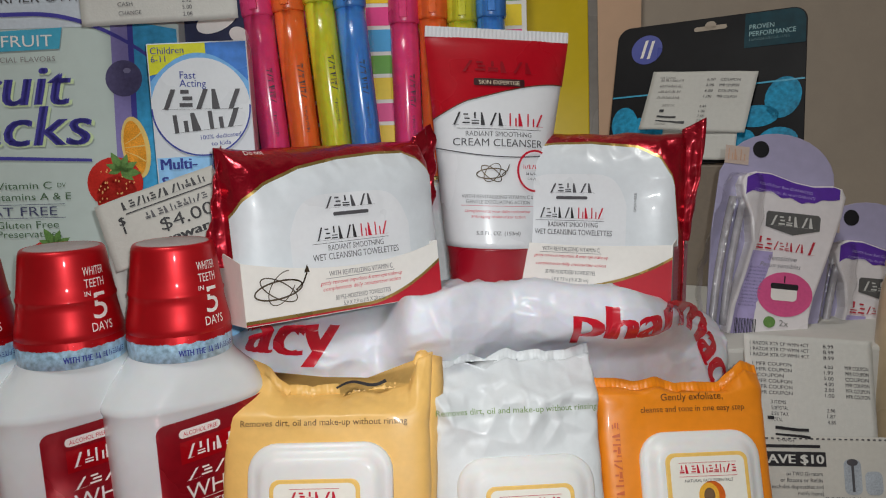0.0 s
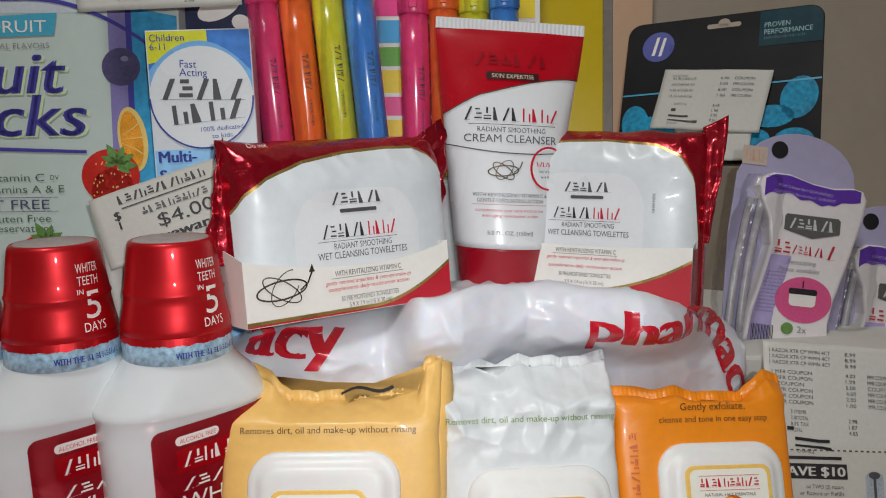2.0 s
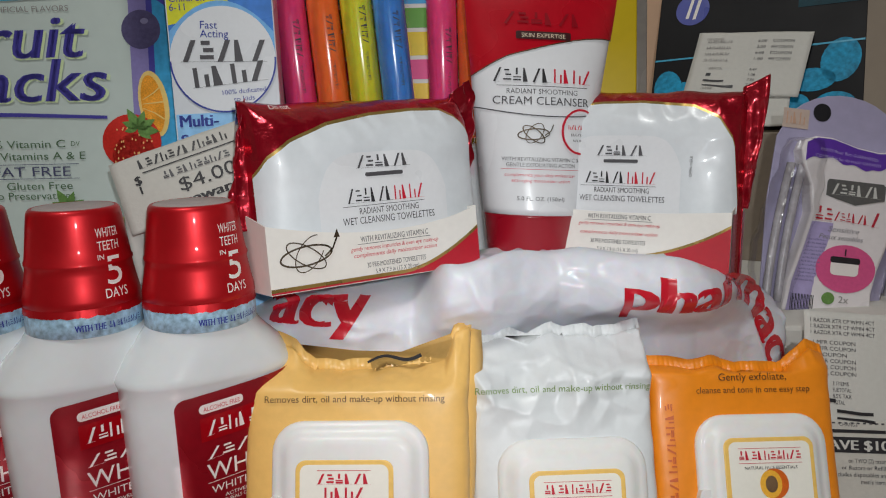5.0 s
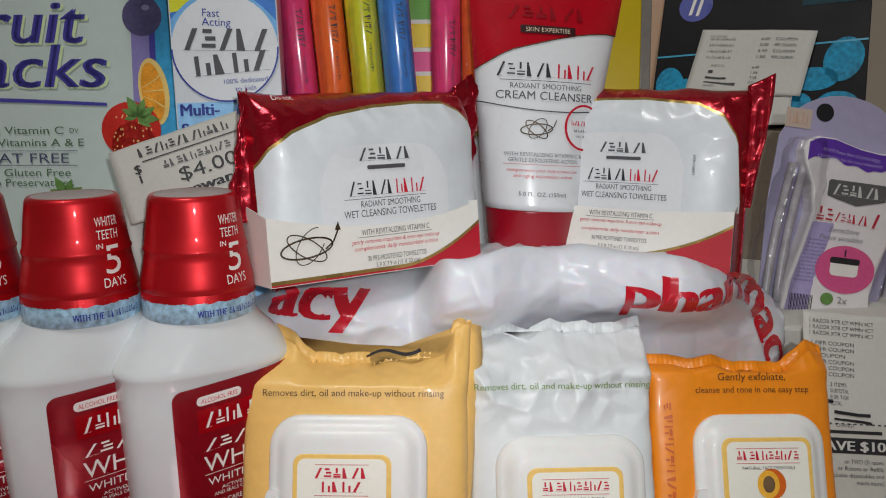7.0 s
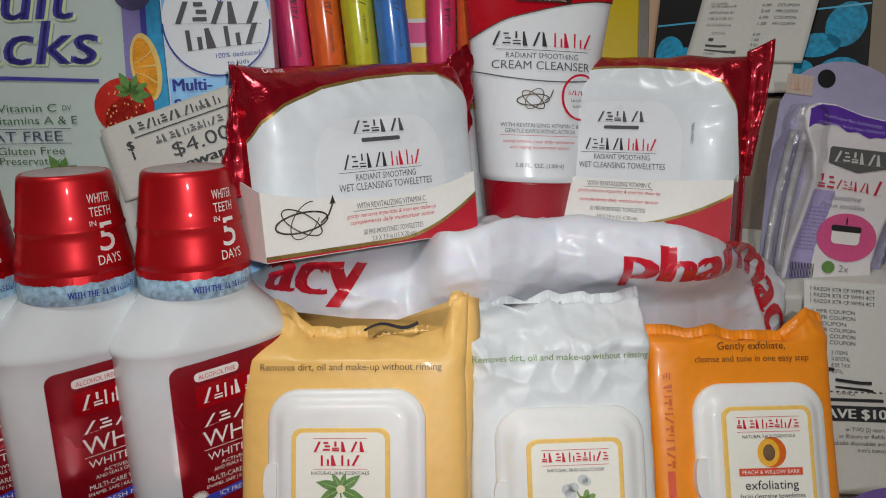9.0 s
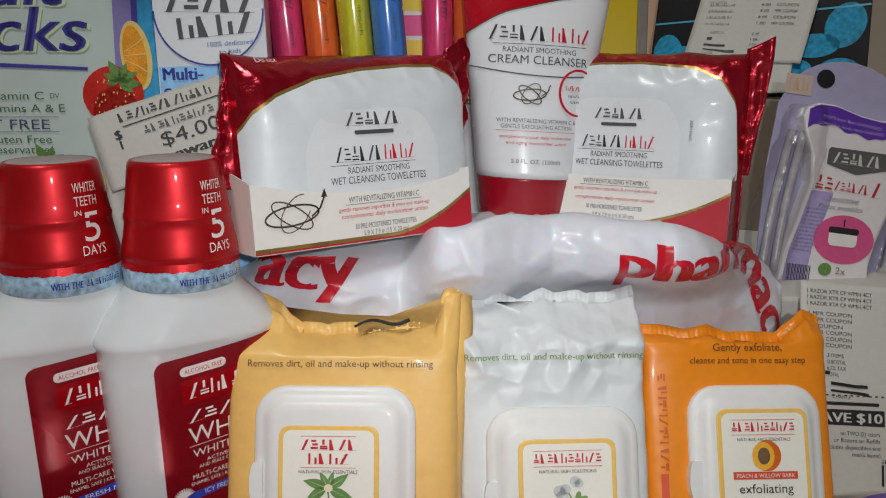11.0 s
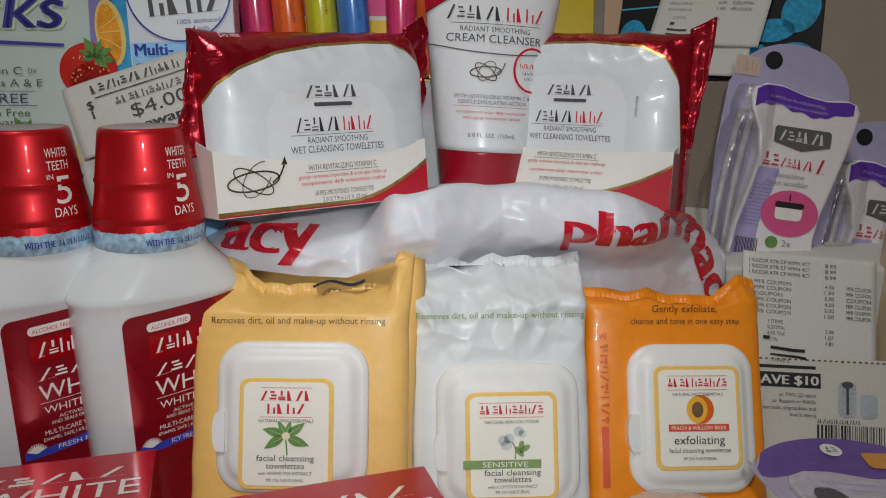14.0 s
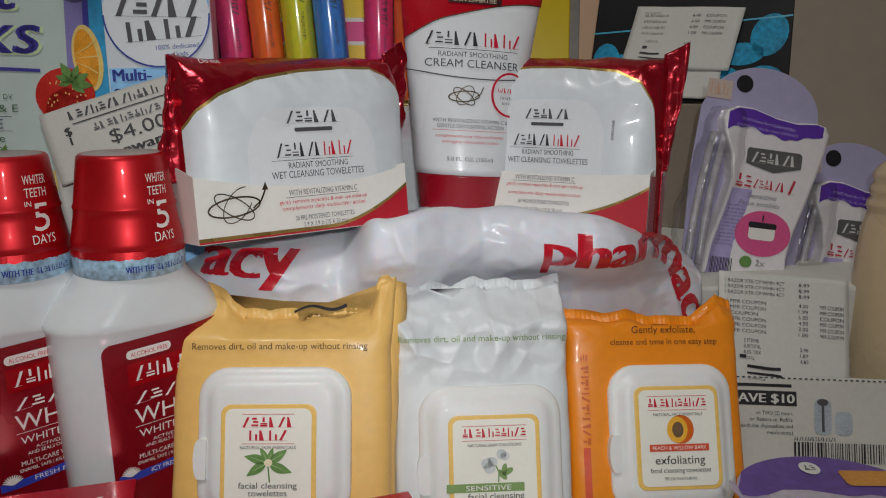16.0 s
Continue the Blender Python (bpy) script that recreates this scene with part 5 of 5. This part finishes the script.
Ink().disc(-0.0480, 0.0265, 0.0130, 0.0132, 36).put("round_emblem", fh, mat("emblem_blue", "4a52a4", 0.35, var=0.1), hp, 0.0004, "round blue emblem")
em = Ink().poly([(-0.0530, 0.0190), (-0.0505, 0.0190), (-0.0470, 0.0350), (-0.0495, 0.0350)]).poly([(-0.0475, 0.0180), (-0.0450, 0.0180), (-0.0415, 0.0340), (-0.0440, 0.0340)])
em.put("emblem_strokes", fh, INK_WHITE, hp, 0.0006)
Ink().text("PROVEN", 0.0335, 0.0335, 0.0042, width=0.0185).text("PERFORMANCE", 0.0335, 0.0275, 0.0042, width=0.0345).put("text", fh, mat("pale_teal_ink", "8fb8bc"), hp, 0.0006)
Ink().bars(0.0335, 0.0236, 0.030, 0.0022, 20, 0.5).put("printed_line", fh, mat("dim_teal_ink", "3a6a72"), hp, 0.0006)
Ink().stroke([(-0.0735, -0.0150), (0.0, -0.0140), (0.0755, -0.0120)], 0.0014).put("blue_line", fh, mat("bright_cyan_ink", "2a9cc0"), hp, 0.0004)
for x, z, a, b, r in ((-0.061, -0.040, 0.011, 0.016, 10), (-0.050, -0.046, 0.007, 0.012, -8), (-0.034, -0.050, 0.010, 0.009, 0), (0.042, -0.040, 0.016, 0.009, 0), (0.0605, -0.026, 0.013, 0.017, -14), (0.030, -0.060, 0.012, 0.010, 20), (0.058, -0.060, 0.014, 0.010, 0)):
    Ink().disc(x, z, a, b, 22, r).put("printed_drop", fh, mat("cyan_drop_print", "1f87ae", 0.55, var=0.7, scale=70, spec=0.2), hp, 0.0003 + 0.00004 * (x > 0.04) + 0.00003 * (z < -0.045))
# prop added to carry the ink pack; its grey-brown paints the shadow there
prop = thing("ink_pack_prop", pose(0.2130, 0.622, STEP, 0, 0, -28), "added prop under the ink pack, its brown stands for shadow", "carton")
part("carton", box(-0.074, 0.076, 0, 0.045, 0, 0.0915, 0.0008), mat("prop_shadow_brown", "85786a", 0.75, var=0.1, scale=60), prop)
rec, onr = paper("till_slip", INK_CARD @ pose(-0.0075, -0.005, -0.0369, 0, 6.0, 0), 0.080, 0.050, "white till slip with crossed-out totals", PAPER, seed=13, skew=0.06)
rec_face = onr
onr = lambda u, v, h: rec_face(u, v * 1.3, h)
Ink().text("CAR COUPON", -0.033, 0.0335, 0.0014, width=0.012).put("text", onr, INK_FAINT, rec, 0.0004)
f1, f2 = Ink(), Ink()
for i in range(4):
    f1.bars(-0.032, 0.0318 - 0.0038 * i, 0.018, 0.0016, 10, 0.6, 0, i)
    f2.text(("COUPON", "MFR COUPON", "COUPON", "MFR COUPON")[i], 0.014, 0.0322 - 0.0036 * i, 0.0017, width=0.0145)
    f2.text(("6.00", "2.00", "6.00", "1.00")[i], 0.004, 0.0322 - 0.0036 * i, 0.0016, width=0.006)
for i in range(5):
    f2.text(("6.49", "1.06", "7.55", "7.55", ".45")[i], 0.003, 0.0150 - 0.0031 * i, 0.0016, width=0.0048)
f1.text("SUBTOTAL", -0.026, 0.0152, 0.0016, width=0.010).text("CHANGE", -0.028, 0.0030, 0.0014, width=0.008)
f1.put("text", onr, INK_FAINT, rec, 0.0004)
f2.rect(-0.027, 0.0112, -0.0235, 0.0130).stroke([(-0.028, 0.0085), (-0.018, 0.0080), (-0.013, 0.0082)], 0.0012).stroke([(-0.028, 0.0058), (-0.012, 0.0048), (-0.0055, 0.0050)], 0.0006, 0.0018)
f2.put("crossed_out", onr, INK_BLACK, rec, 0.0004)
rec2, onr2 = paper("till_slip", INK_CARD @ pose(-0.002, -0.003, -0.0600, 0, 3, 0), 0.056, 0.040, "white till slip under another slip", PAPER, seed=14)


# ---- razor packs ----
def razor_pack(m, label, back_tone="aaa4c2", lying=False):
    """Origin at the middle of the printed insert; faces -y."""
    ob = thing("razor_pack", m, label, "razor pack", "razor packs")
    lav = mat("backing_card_" + back_tone, back_tone, 0.35, var=0.08, scale=40, coat=0.3)
    back = [(-0.036, -0.066), (0.030, -0.066), (0.034, -0.02), (0.0355, 0.02), (0.034, 0.040)]
    back += [(0.034 * math.cos(a), 0.040 + 0.028 * math.sin(a)) for a in [radians(12 * k) for k in range(1, 15)]] + [(-0.036, 0.040), (-0.038, 0.0)]
    if lying:
        # this one's card narrows below its rounded purple head
        back = [p for p in back if p[0] > 0 or p[1] > 0.041]
        back += [(-0.0345, 0.050), (-0.0350, 0.045), (-0.0335, 0.037), (-0.0285, 0.020), (-0.0245, 0.006), (-0.0220, -0.008), (-0.0225, -0.030), (-0.0245, -0.066)]
    part("backing_card", plate(back, 0.006, 0.0070, 0.0002), lav, ob, "lavender backing card with rounded top")
    if lying:
        us = [-0.0330 + 0.0660 * i / 30 for i in range(31)]
        arch = lambda u: 0.040 + 0.0272 * math.sqrt(max(0.0, 1 - (u / 0.0345) ** 2)) if u > -0.030 else 0.0445 + (u + 0.033) * 2.2
        Ink().strip(us, lambda u: min(arch(u) - 0.0005, 0.0400 + 0.0025 * wob(u, 0, 3, 120)), arch).put("purple_head", flat(0.006), mat("greyish_purple_print", "5c4488", 0.4, var=0.3, scale=60, coat=0.3), ob, 0.0002, "deep purple head of the card")
    if lying:
        Ink().disc(-0.002, 0.058, 0.0038, 0.0044, 20).put("hang_hole", flat(0.006), PAPER, ob, 0.0006, "hang hole over white paper")
        Ink().bars(-0.0042, 0.0562, 0.0044, 0.0036, 2, 0.6).put("hole_print", flat(0.006), INK_GREY, ob, 0.0008)
        Ink().rrect(0.0075, 0.046, 0.0310, 0.0565, 0.002, 6, 3).put("price_tag", flat(0.006), mat("faded_orange_tag", "b8803c", 0.5, var=0.25, scale=200), ob, 0.0006, "faded orange sticker")
    else:
        Ink().disc(-0.0125, 0.0565, 0.0050, 0.0054, 20).put("hang_hole", flat(0.006), mat("dark_hole", "15141a", 0.6), ob, 0.0003, "dark round hang hole")
        Ink().rect(-0.034, 0.0455, -0.0195, 0.0570).put("price_tag", flat(0.006), mat("pale_tag", "c4b0a4", 0.5, var=0.1), ob, 0.0004)
        Ink().bars(-0.0325, 0.0480, 0.011, 0.007, 3, 0.45).put("tag_print", flat(0.006), mat("faded_orange_ink", "c8a088"), ob, 0.0006)
    # printed insert with its waisted outline
    left = [(-0.028, -0.064), (-0.0262, -0.045), (-0.021, -0.022), (-0.0175, -0.004), (-0.0195, 0.012), (-0.0245, 0.024), (-0.0262, 0.032), (-0.0245, 0.0375), (-0.019, 0.0405)]
    right = [(0.004, 0.0365), (0.016, 0.0350), (0.028, 0.0365), (0.034, 0.0350), (0.0365, 0.0300), (0.035, 0.018), (0.0305, -0.002), (0.0265, -0.018), (0.022, -0.035), (0.020, -0.050), (0.021, -0.064)]
    # the lying insert is the white one, with the weak light put into its grey
    ins = part("insert", plate(left + [(-0.010, 0.0405)] + right, 0.0035 if lying else -0.004, 0.0060, 0.0006 if lying else 0.0012), mat("insert_shaded", "aca4ae", 0.32, var=0.25, scale=70, coat=0.3) if lying else mat("insert_white", "e4dee0", 0.32, var=0.06, scale=60, coat=0.3), ob, "printed insert, greyed for weak light" if lying else "white printed insert")
    f = flat(0.0035 if lying else -0.004)

    def edge_at(pts, v):
        ps = sorted(pts, key=lambda p: p[1])
        return float(np.interp(v, [p[1] for p in ps], [p[0] for p in ps]))
    us = [-0.024 + 0.056 * i / 30 for i in range(31)]
    topf = lambda u: float(np.interp(u, [-0.0245, -0.019, -0.010, 0.004, 0.016, 0.028, 0.034], [0.036, 0.0395, 0.0395, 0.0355, 0.0340, 0.0355, 0.0340]))
    if not lying:
        Ink().strip(us, lambda u: topf(u) - 0.011 + 0.005 * max(0, u / 0.034) ** 2 + 0.002 * wob(u, 0, 0, 160), topf).put("purple_field", f, mat("purple_print", "5f36a4", 0.35, var=0.15, scale=80, coat=0.3), ins, 0.0003)
    lows = [-0.064 + 0.055 * i / 20 for i in range(21)]
    pale = Ink()
    vs, fs = [], []
    for i, v in enumerate(lows):
        vs += [(edge_at(left, v) + 0.0015, v), (edge_at(left, v) + 0.0135 + 0.001 * wob(v, 0, 0, 300), v)]
        if i:
            fs.append((2 * i - 2, 2 * i - 1, 2 * i + 1, 2 * i))
    pale.add(vs, fs).put("lilac_field", f, mat("lilac_print", "a89cc8", 0.4, var=0.12, scale=80), ins, 0.0003)
    Ink().text("FIGHTS Razor Burn GUARANTEED", -0.0165, 0.0325, 0.0018, width=0.032, rot=-6).text("COMBAT le feu du rasoir GARANTI", -0.0190, 0.0285, 0.0018, width=0.036, rot=-4).put("text", f, mat("lilac_ink", "b8a8dc"), ins, 0.0006)
    Ink().poly([(-0.0110, 0.0150), (-0.0100, 0.0165), (0.0200, 0.0165), (0.0215, 0.0150), (0.0215, 0.0068), (0.0055, 0.0025), (-0.0110, 0.0068)]).put("badge", f, mat("badge_grey", "6c6c6c", 0.35, metal=0.3, var=0.15), ins, 0.0004)
    Ink().bars(-0.0085, 0.0078, 0.0275, 0.0065, 6, 0.6).put("brand_mark", f, mat("badge_silver", "c8c8c4"), ins, 0.0006)
    red = Ink().bars(-0.0160, -0.0080, 0.0100, 0.0085, 2, 0.6, -3)
    red.bars(-0.0055, -0.0075, 0.0195, 0.0055, 6, 0.45, -2).bars(0.0150, -0.0090, 0.0050, 0.0085, 1, 0.7)
    red.put("brand_mark", f, mat("crimson_script", "b8283c"), ins, 0.0005)
    Ink().text("Sensitive", -0.0080, -0.0140, 0.0032, width=0.0170, shear=0.3).text("Peaux sensibles", -0.0125, -0.0185, 0.0030, width=0.0240, shear=0.3).put("text", f, mat("mid_grey_ink", "8a868c"), ins, 0.0005)
    Ink().disc(0.0040, -0.0350, 0.0165, 0.0140, 30).put("pink_disc", f, mat("pink_print", "d8588c", 0.4, var=0.1), ins, 0.0004)
    Ink().rrect(-0.0045, -0.0390, 0.0110, -0.0300, 0.0025, 5, 2).put("blade_print", f, INK_WHITE, ins, 0.0006)
    Ink().rrect(-0.0050, -0.0318, 0.0115, -0.0282, 0.0014, 5, 1).stroke([(0.003, -0.0235), (0.003, -0.0275)], 0.0008).put("blade_print", f, INK_BLACK, ins, 0.0007)
    Ink().disc(-0.0040, -0.0530, 0.0036, 0.0036, 16).put("green_dot", f, LEAF, ins, 0.0006)
    Ink().text("2x", 0.0018, -0.0550, 0.0040).put("text", f, INK_FAINT, ins, 0.0006)
    t = Ink()
    for i in range(12):
        t.bars(edge_at(left, -0.020 - 0.0022 * i) + 0.0025, -0.020 - 0.0022 * i, 0.0105, 0.0010, 9, 0.7, 0, i)
    t.put("printed_line", f, mat("mauve_ink", "7a709a"), ins, 0.0006)
    bc = Ink()
    for i in range(16):
        bc.rect(-0.0245 + 0.0008 * i, -0.0635, -0.0245 + 0.0008 * i + (0.0003, 0.0005)[i % 2], -0.0520)
    bc.put("barcode", f, INK_BLACK, ins, 0.0008)
    if lying:
        Ink().disc(-0.0150, 0.0230, 0.0050, 0.0070, 22, 25).put("dark_print", f, mat("dark_taupe_print", "4e484c", 0.4, var=0.4, scale=160), ins, 0.0004, "dark printed oval")
        return ob
    # clear bubble with razor handles beside the insert
    rows = []
    for j in range(41):
        v = -0.062 + 0.100 * j / 40
        k = 0.70 + 0.30 * math.sin(math.pi * j / 40) + 0.05 * math.sin(j * 0.9)
        cx = -0.0335 + 0.010 * math.sin(math.pi * max(0, v + 0.03) / 0.14)
        rows.append([(cx + x * k, y * k - 0.001, v) for x, y, _ in oval(0.0135, 0.0115, 0, 28, 2.6)])
    part("clear_bubble", loft(rows), CLEAR_FILM, ob, "clear plastic bubble", True)
    for k in range(2):
        part("razor_handle", loft([oval(0.0022, 0.0022, -0.058 + 0.082 * j / 12, 12, 2, -0.0350 + 0.0065 * k + 0.0060 * (j / 12) ** 2, 0.001) for j in range(13)]), mat("handle_grey", "aca8ae", 0.25, var=0.25, scale=90), ob, smooth=True)
    return ob


razor_pack(pose(0.2224, 0.5060, 0.1987, -10, 8, 5) @ Matrix.Diagonal((1.06, 1.05, 0.96, 1)), "white and purple razor pack with lavender backing card")
razor_pack(pose(0.2875, 0.5200, 0.1535, -10, 7, 4) @ Matrix.Diagonal((1.05, 1.05, 0.95, 1)), "white and purple razor pack half hidden by a lotion bottle")
# low pack, far from the lamp: its insert's grey stands for dimness
razor_pack(pose(0.1720, 0.2535, 0.1150, -87, 0, -2), "purple razor pack lying flat in front, its insert greyed for weak light", "a298ac", True)

# support added below the pack; the gap's shade is in its dark brown
under = thing("razor_support", pose(0.1850, 0.2480, TABLE), "added support under the low razor pack, dark for the shaded gap", "carton")
part("carton", box(-0.030, 0.030, -0.040, 0.030, 0, 0.1065 - TABLE, 0.0008), mat("gap_shade_brown", "54463a", 0.75, var=0.1, scale=60), under)

# ---- till slip and coupon against the step ----
rc, onc = paper("till_slip", pose(0.2125, 0.4270, 0.1010, -20, 5, 0), 0.0700, 0.0560, "long white till slip with coupons and crossed-out totals", PAPER, seed=22, skew=-0.02, wave=0.0008)
till_print(onc, rc, -0.0320, 0.0505, 0.064, ("1 RAZOR XTR CP WMN 4CT",) * 3, (("1 MFR COUPON", "4.00"), ("1 MFR COUPON", "1.99"), ("1 COUPON", "5.00"), ("1 MFR COUPON", "4.00"), ("1 MFR COUPON", "2.00"), ("1 MFR COUPON", "1.00")), (("3 ITEMS", ""), ("SUBTOTAL", "2.98"), ("8.5% TAX", "1.87"), ("TOTAL", "4.85")), 0.00305)
Ink().stroke([(-0.020, 0.0070), (-0.008, 0.0062), (-0.002, 0.0064)], 0.0016).stroke([(-0.020, 0.0035), (-0.006, 0.0030), (0.002, 0.0020)], 0.0010, 0.0018).rect(-0.024, 0.0110, -0.0205, 0.0128).put("crossed_out", onc, INK_BLACK, rc, 0.0006)
Ink().text("CHANGE", -0.019, -0.0002, 0.0018, width=0.009).put("text", onc, INK_GREY, rc, 0.0004)
cp, sheet = paper("coupon", pose(0.2460, 0.4100, TABLE + 0.001, -20, 2.5, 0), 0.130, 0.050, "newsprint razor coupon with a dashed edge and barcode", PAPER_GREY, "coupon", seed=25, wave=0.0008)
onp = lambda u, v, h: sheet(u - 0.014, v, h)
Ink().rect(-0.048, 0.0345, -0.0155, 0.0420).put("black_field", onp, INK_BLACK, cp, 0.0003)
Ink().text("SAVE $10", -0.0168, 0.0360, 0.0046, "r", width=0.0330, bold=0.0005).put("text", onp, PAPER, cp, 0.0005)
Ink().rect(-0.048, 0.0440, -0.0180, 0.0456).put("print_bar", onp, INK_BLACK, cp, 0.0003)
d = Ink()
for i in range(42):
    d.rect(-0.050 + 0.003 * i, 0.0484, -0.0485 + 0.003 * i, 0.0491)
for i, s in enumerate(("on TWO (2) razors", "or Razors or Refills", "(excludes disposables and", "men's items)")):
    d.text(s, -0.0180, 0.0298 - 0.0033 * i, 0.0020, "r", width=0.0018 * len(s) * 0.62)
d.put("text", onp, INK_GREY, cp, 0.0004)
b = Ink()
rnd = random.Random(5)
u = -0.0175
while u < 0.046:
    k = rnd.choice((0.0004, 0.0007, 0.0011))
    b.rect(u, 0.0065, u + k, 0.0165)
    u += k + rnd.choice((0.0005, 0.0009))
b.bars(-0.0175, 0.0172, 0.022, 0.0020, 16, 0.6)
tagged(b.put("barcode", onp, INK_BLACK, cp, 0.0004), kind="stuff")
pr = Ink()
for x in (-0.002, 0.0090):
    pr.rrect(x - 0.0046, 0.0205, x + 0.0046, 0.0325 + 0.0060 * (x < 0), 0.0030, 5, 2)
pr.put("razor_print", onp, mat("pale_blue_grey_ink", "a2a8b0", 0.6, var=0.35, scale=300), cp, 0.0004)
Ink().stroke([(-0.002, 0.022), (-0.002, 0.036)], 0.0014).disc(-0.002, 0.0370, 0.0030, 0.0018, 14).put("razor_print", onp, INK_GREY, cp, 0.0006)
pk, _ = paper("pink_leaflet", pose(0.2150, 0.4285, 0.0985, -20, 5, 0), 0.066, 0.010, "strip of a crimson leaflet under the till slip", mat("crimson_paper", "a83a58", 0.5), "leaflet", seed=31)

# ---- lotion bottle at the side ----
lot = thing("lotion_bottle", pose(0.2955, 0.4560, TABLE) @ Matrix.Scale(1.08, 4), "beige skin lotion bottle with a ribbed grip", "bottle")
beige = mat("beige_plastic", "c8b290", 0.3, var=0.06, scale=40, coat=0.3)
prof = [(0.030, 0.0), (0.0325, 0.002), (0.033, 0.006), (0.0335, 0.06), (0.0328, 0.098), (0.0312, 0.114), (0.0296, 0.1195), (0.0292, 0.1215), (0.0304, 0.1240), (0.0302, 0.1262), (0.0284, 0.1285), (0.0296, 0.1312), (0.0294, 0.1335), (0.0276, 0.1358), (0.0286, 0.1385), (0.0282, 0.1408), (0.0258, 0.1440), (0.0200, 0.1485)]
part("body", loft([oval(r, r * 0.72, z, 44) for r, z in prof]), beige, lot, smooth=True)
part("cap", lathe([(0.0130, 0.1475), (0.0136, 0.149), (0.0130, 0.166), (0.0118, 0.168)], 36), mat("brown_cap", "7a5638", 0.4), lot, "brown flip cap", True)
body = lambda u, v, h: (u, -0.72 * math.sqrt(max(0, 0.0333 ** 2 - u * u)) - h, v)
Ink().rrect(-0.0215, 0.062, 0.012, 0.118, 0.004).put("label", body, mat("pale_label", "d8d2c6", 0.4), lot, 0.0010, "pale label")
Ink().text("SKIN", -0.0235, 0.0345, 0.0030, width=0.0085).put("text", body, INK_BLACK, lot, 0.0008)
Ink().disc(-0.013, 0.074, 0.004, 0.006).put("blue_drop", body, mat("drop_blue", "78a8cc"), lot, 0.0014)
Ink().stroke([(-0.0195, 0.095), (-0.012, 0.098), (-0.006, 0.096)], 0.0014).bars(-0.020, 0.088, 0.014, 0.0022, 9).put("printed_line", body, INK_GREY, lot, 0.0014)


# ---- toothpaste cartons in front ----
def toothpaste_box(m, label, length=0.19, wide=0.0385, high=0.0485):
    """Origin at the foot of the right back corner; it runs towards -x and -y."""
    ob = thing("toothpaste_carton", m, label, "carton", "toothpaste cartons")
    red = mat("toothpaste_red", "b01226", 0.24, metal=0.15, var=0.08, scale=40, coat=0.4)
    part("carton", box(-length, 0, -wide, 0, 0, high, 0.0008), red, ob)
    top = lambda u, v, h: (u, v, high + h)
    w = Ink().bars(-0.062, -0.0190, 0.052, 0.0068, 5, 0.32).text("WHITE", -0.060, -0.0335, 0.0112, width=0.056)
    w.rect(-0.0655, -0.036, -0.0652, -0.004).bars(-0.150, -0.0230, 0.050, 0.0110, 7, 0.6)
    w.text("IN 1 WEEK", -0.0935, -0.0235, 0.0030, width=0.020)
    w.put("brand_mark", top, mat("silvery_ink", "e6e0da", 0.3, metal=0.15), ob, 0.0002, "silvery bars")
    Ink().text("TO DEEPLY WHITEN", -0.0935, -0.0280, 0.0024, width=0.026).put("text", top, mat("soft_red_ink", "d87880"), ob, 0.0003)
    front = lambda u, v, h: (u, -wide - h, v)
    Ink().rect(-length + 0.001, high - 0.0070, -0.0008, high - 0.0008, 30, 1).put("silver_band", front, SILVER, ob, 0.0003, "silver foil band")
    Ink().text("SPARKLING MINT", -0.030, high - 0.0052, 0.0024, "c", width=0.026).put("text", front, INK_RED, ob, 0.0005)
    return ob


toothpaste_box(pose(0.0200, 0.3130, TABLE, 0, 0, 19.5), "red and silver toothpaste carton in front of yellow pack")
toothpaste_box(pose(-0.0890, 0.3285, TABLE, 0, 0, 16.5), "red and silver toothpaste carton below the bottles", wide=0.043, high=0.0460)

# ---- round clear tub with a blue label ----
tub = thing("clear_tub", pose(0.1080, 0.2800, TABLE + 0.0215, 38, 0, 2), "clear round plastic tub with blue label", "tub")
clear = mat("clear_tub_plastic", "d8cfc8", 0.1, alpha=0.38, coat=0.6, var=0.1)
part("tub", lathe([(0.0255, -0.008), (0.0268, -0.006), (0.0290, 0.006), (0.0302, 0.009), (0.0302, 0.0125), (0.0292, 0.0145), (0.0262, 0.0150)], 56), clear, tub, smooth=True)
part("label", lathe([(0.0232, 0.0152), (0.0237, 0.0155), (0.0235, 0.0160), (0.001, 0.0161)], 56), mat("cyan_label", "2c9cd0", 0.4, var=0.06, scale=60), tub, "sky blue round label", True)
Ink().bars(-0.013, 0.0100, 0.030, 0.0075, 7, 0.9, -6).put("brand_mark", lambda u, v, h: (u, v, 0.0161 + h), INK_WHITE, tub, 0.0003)
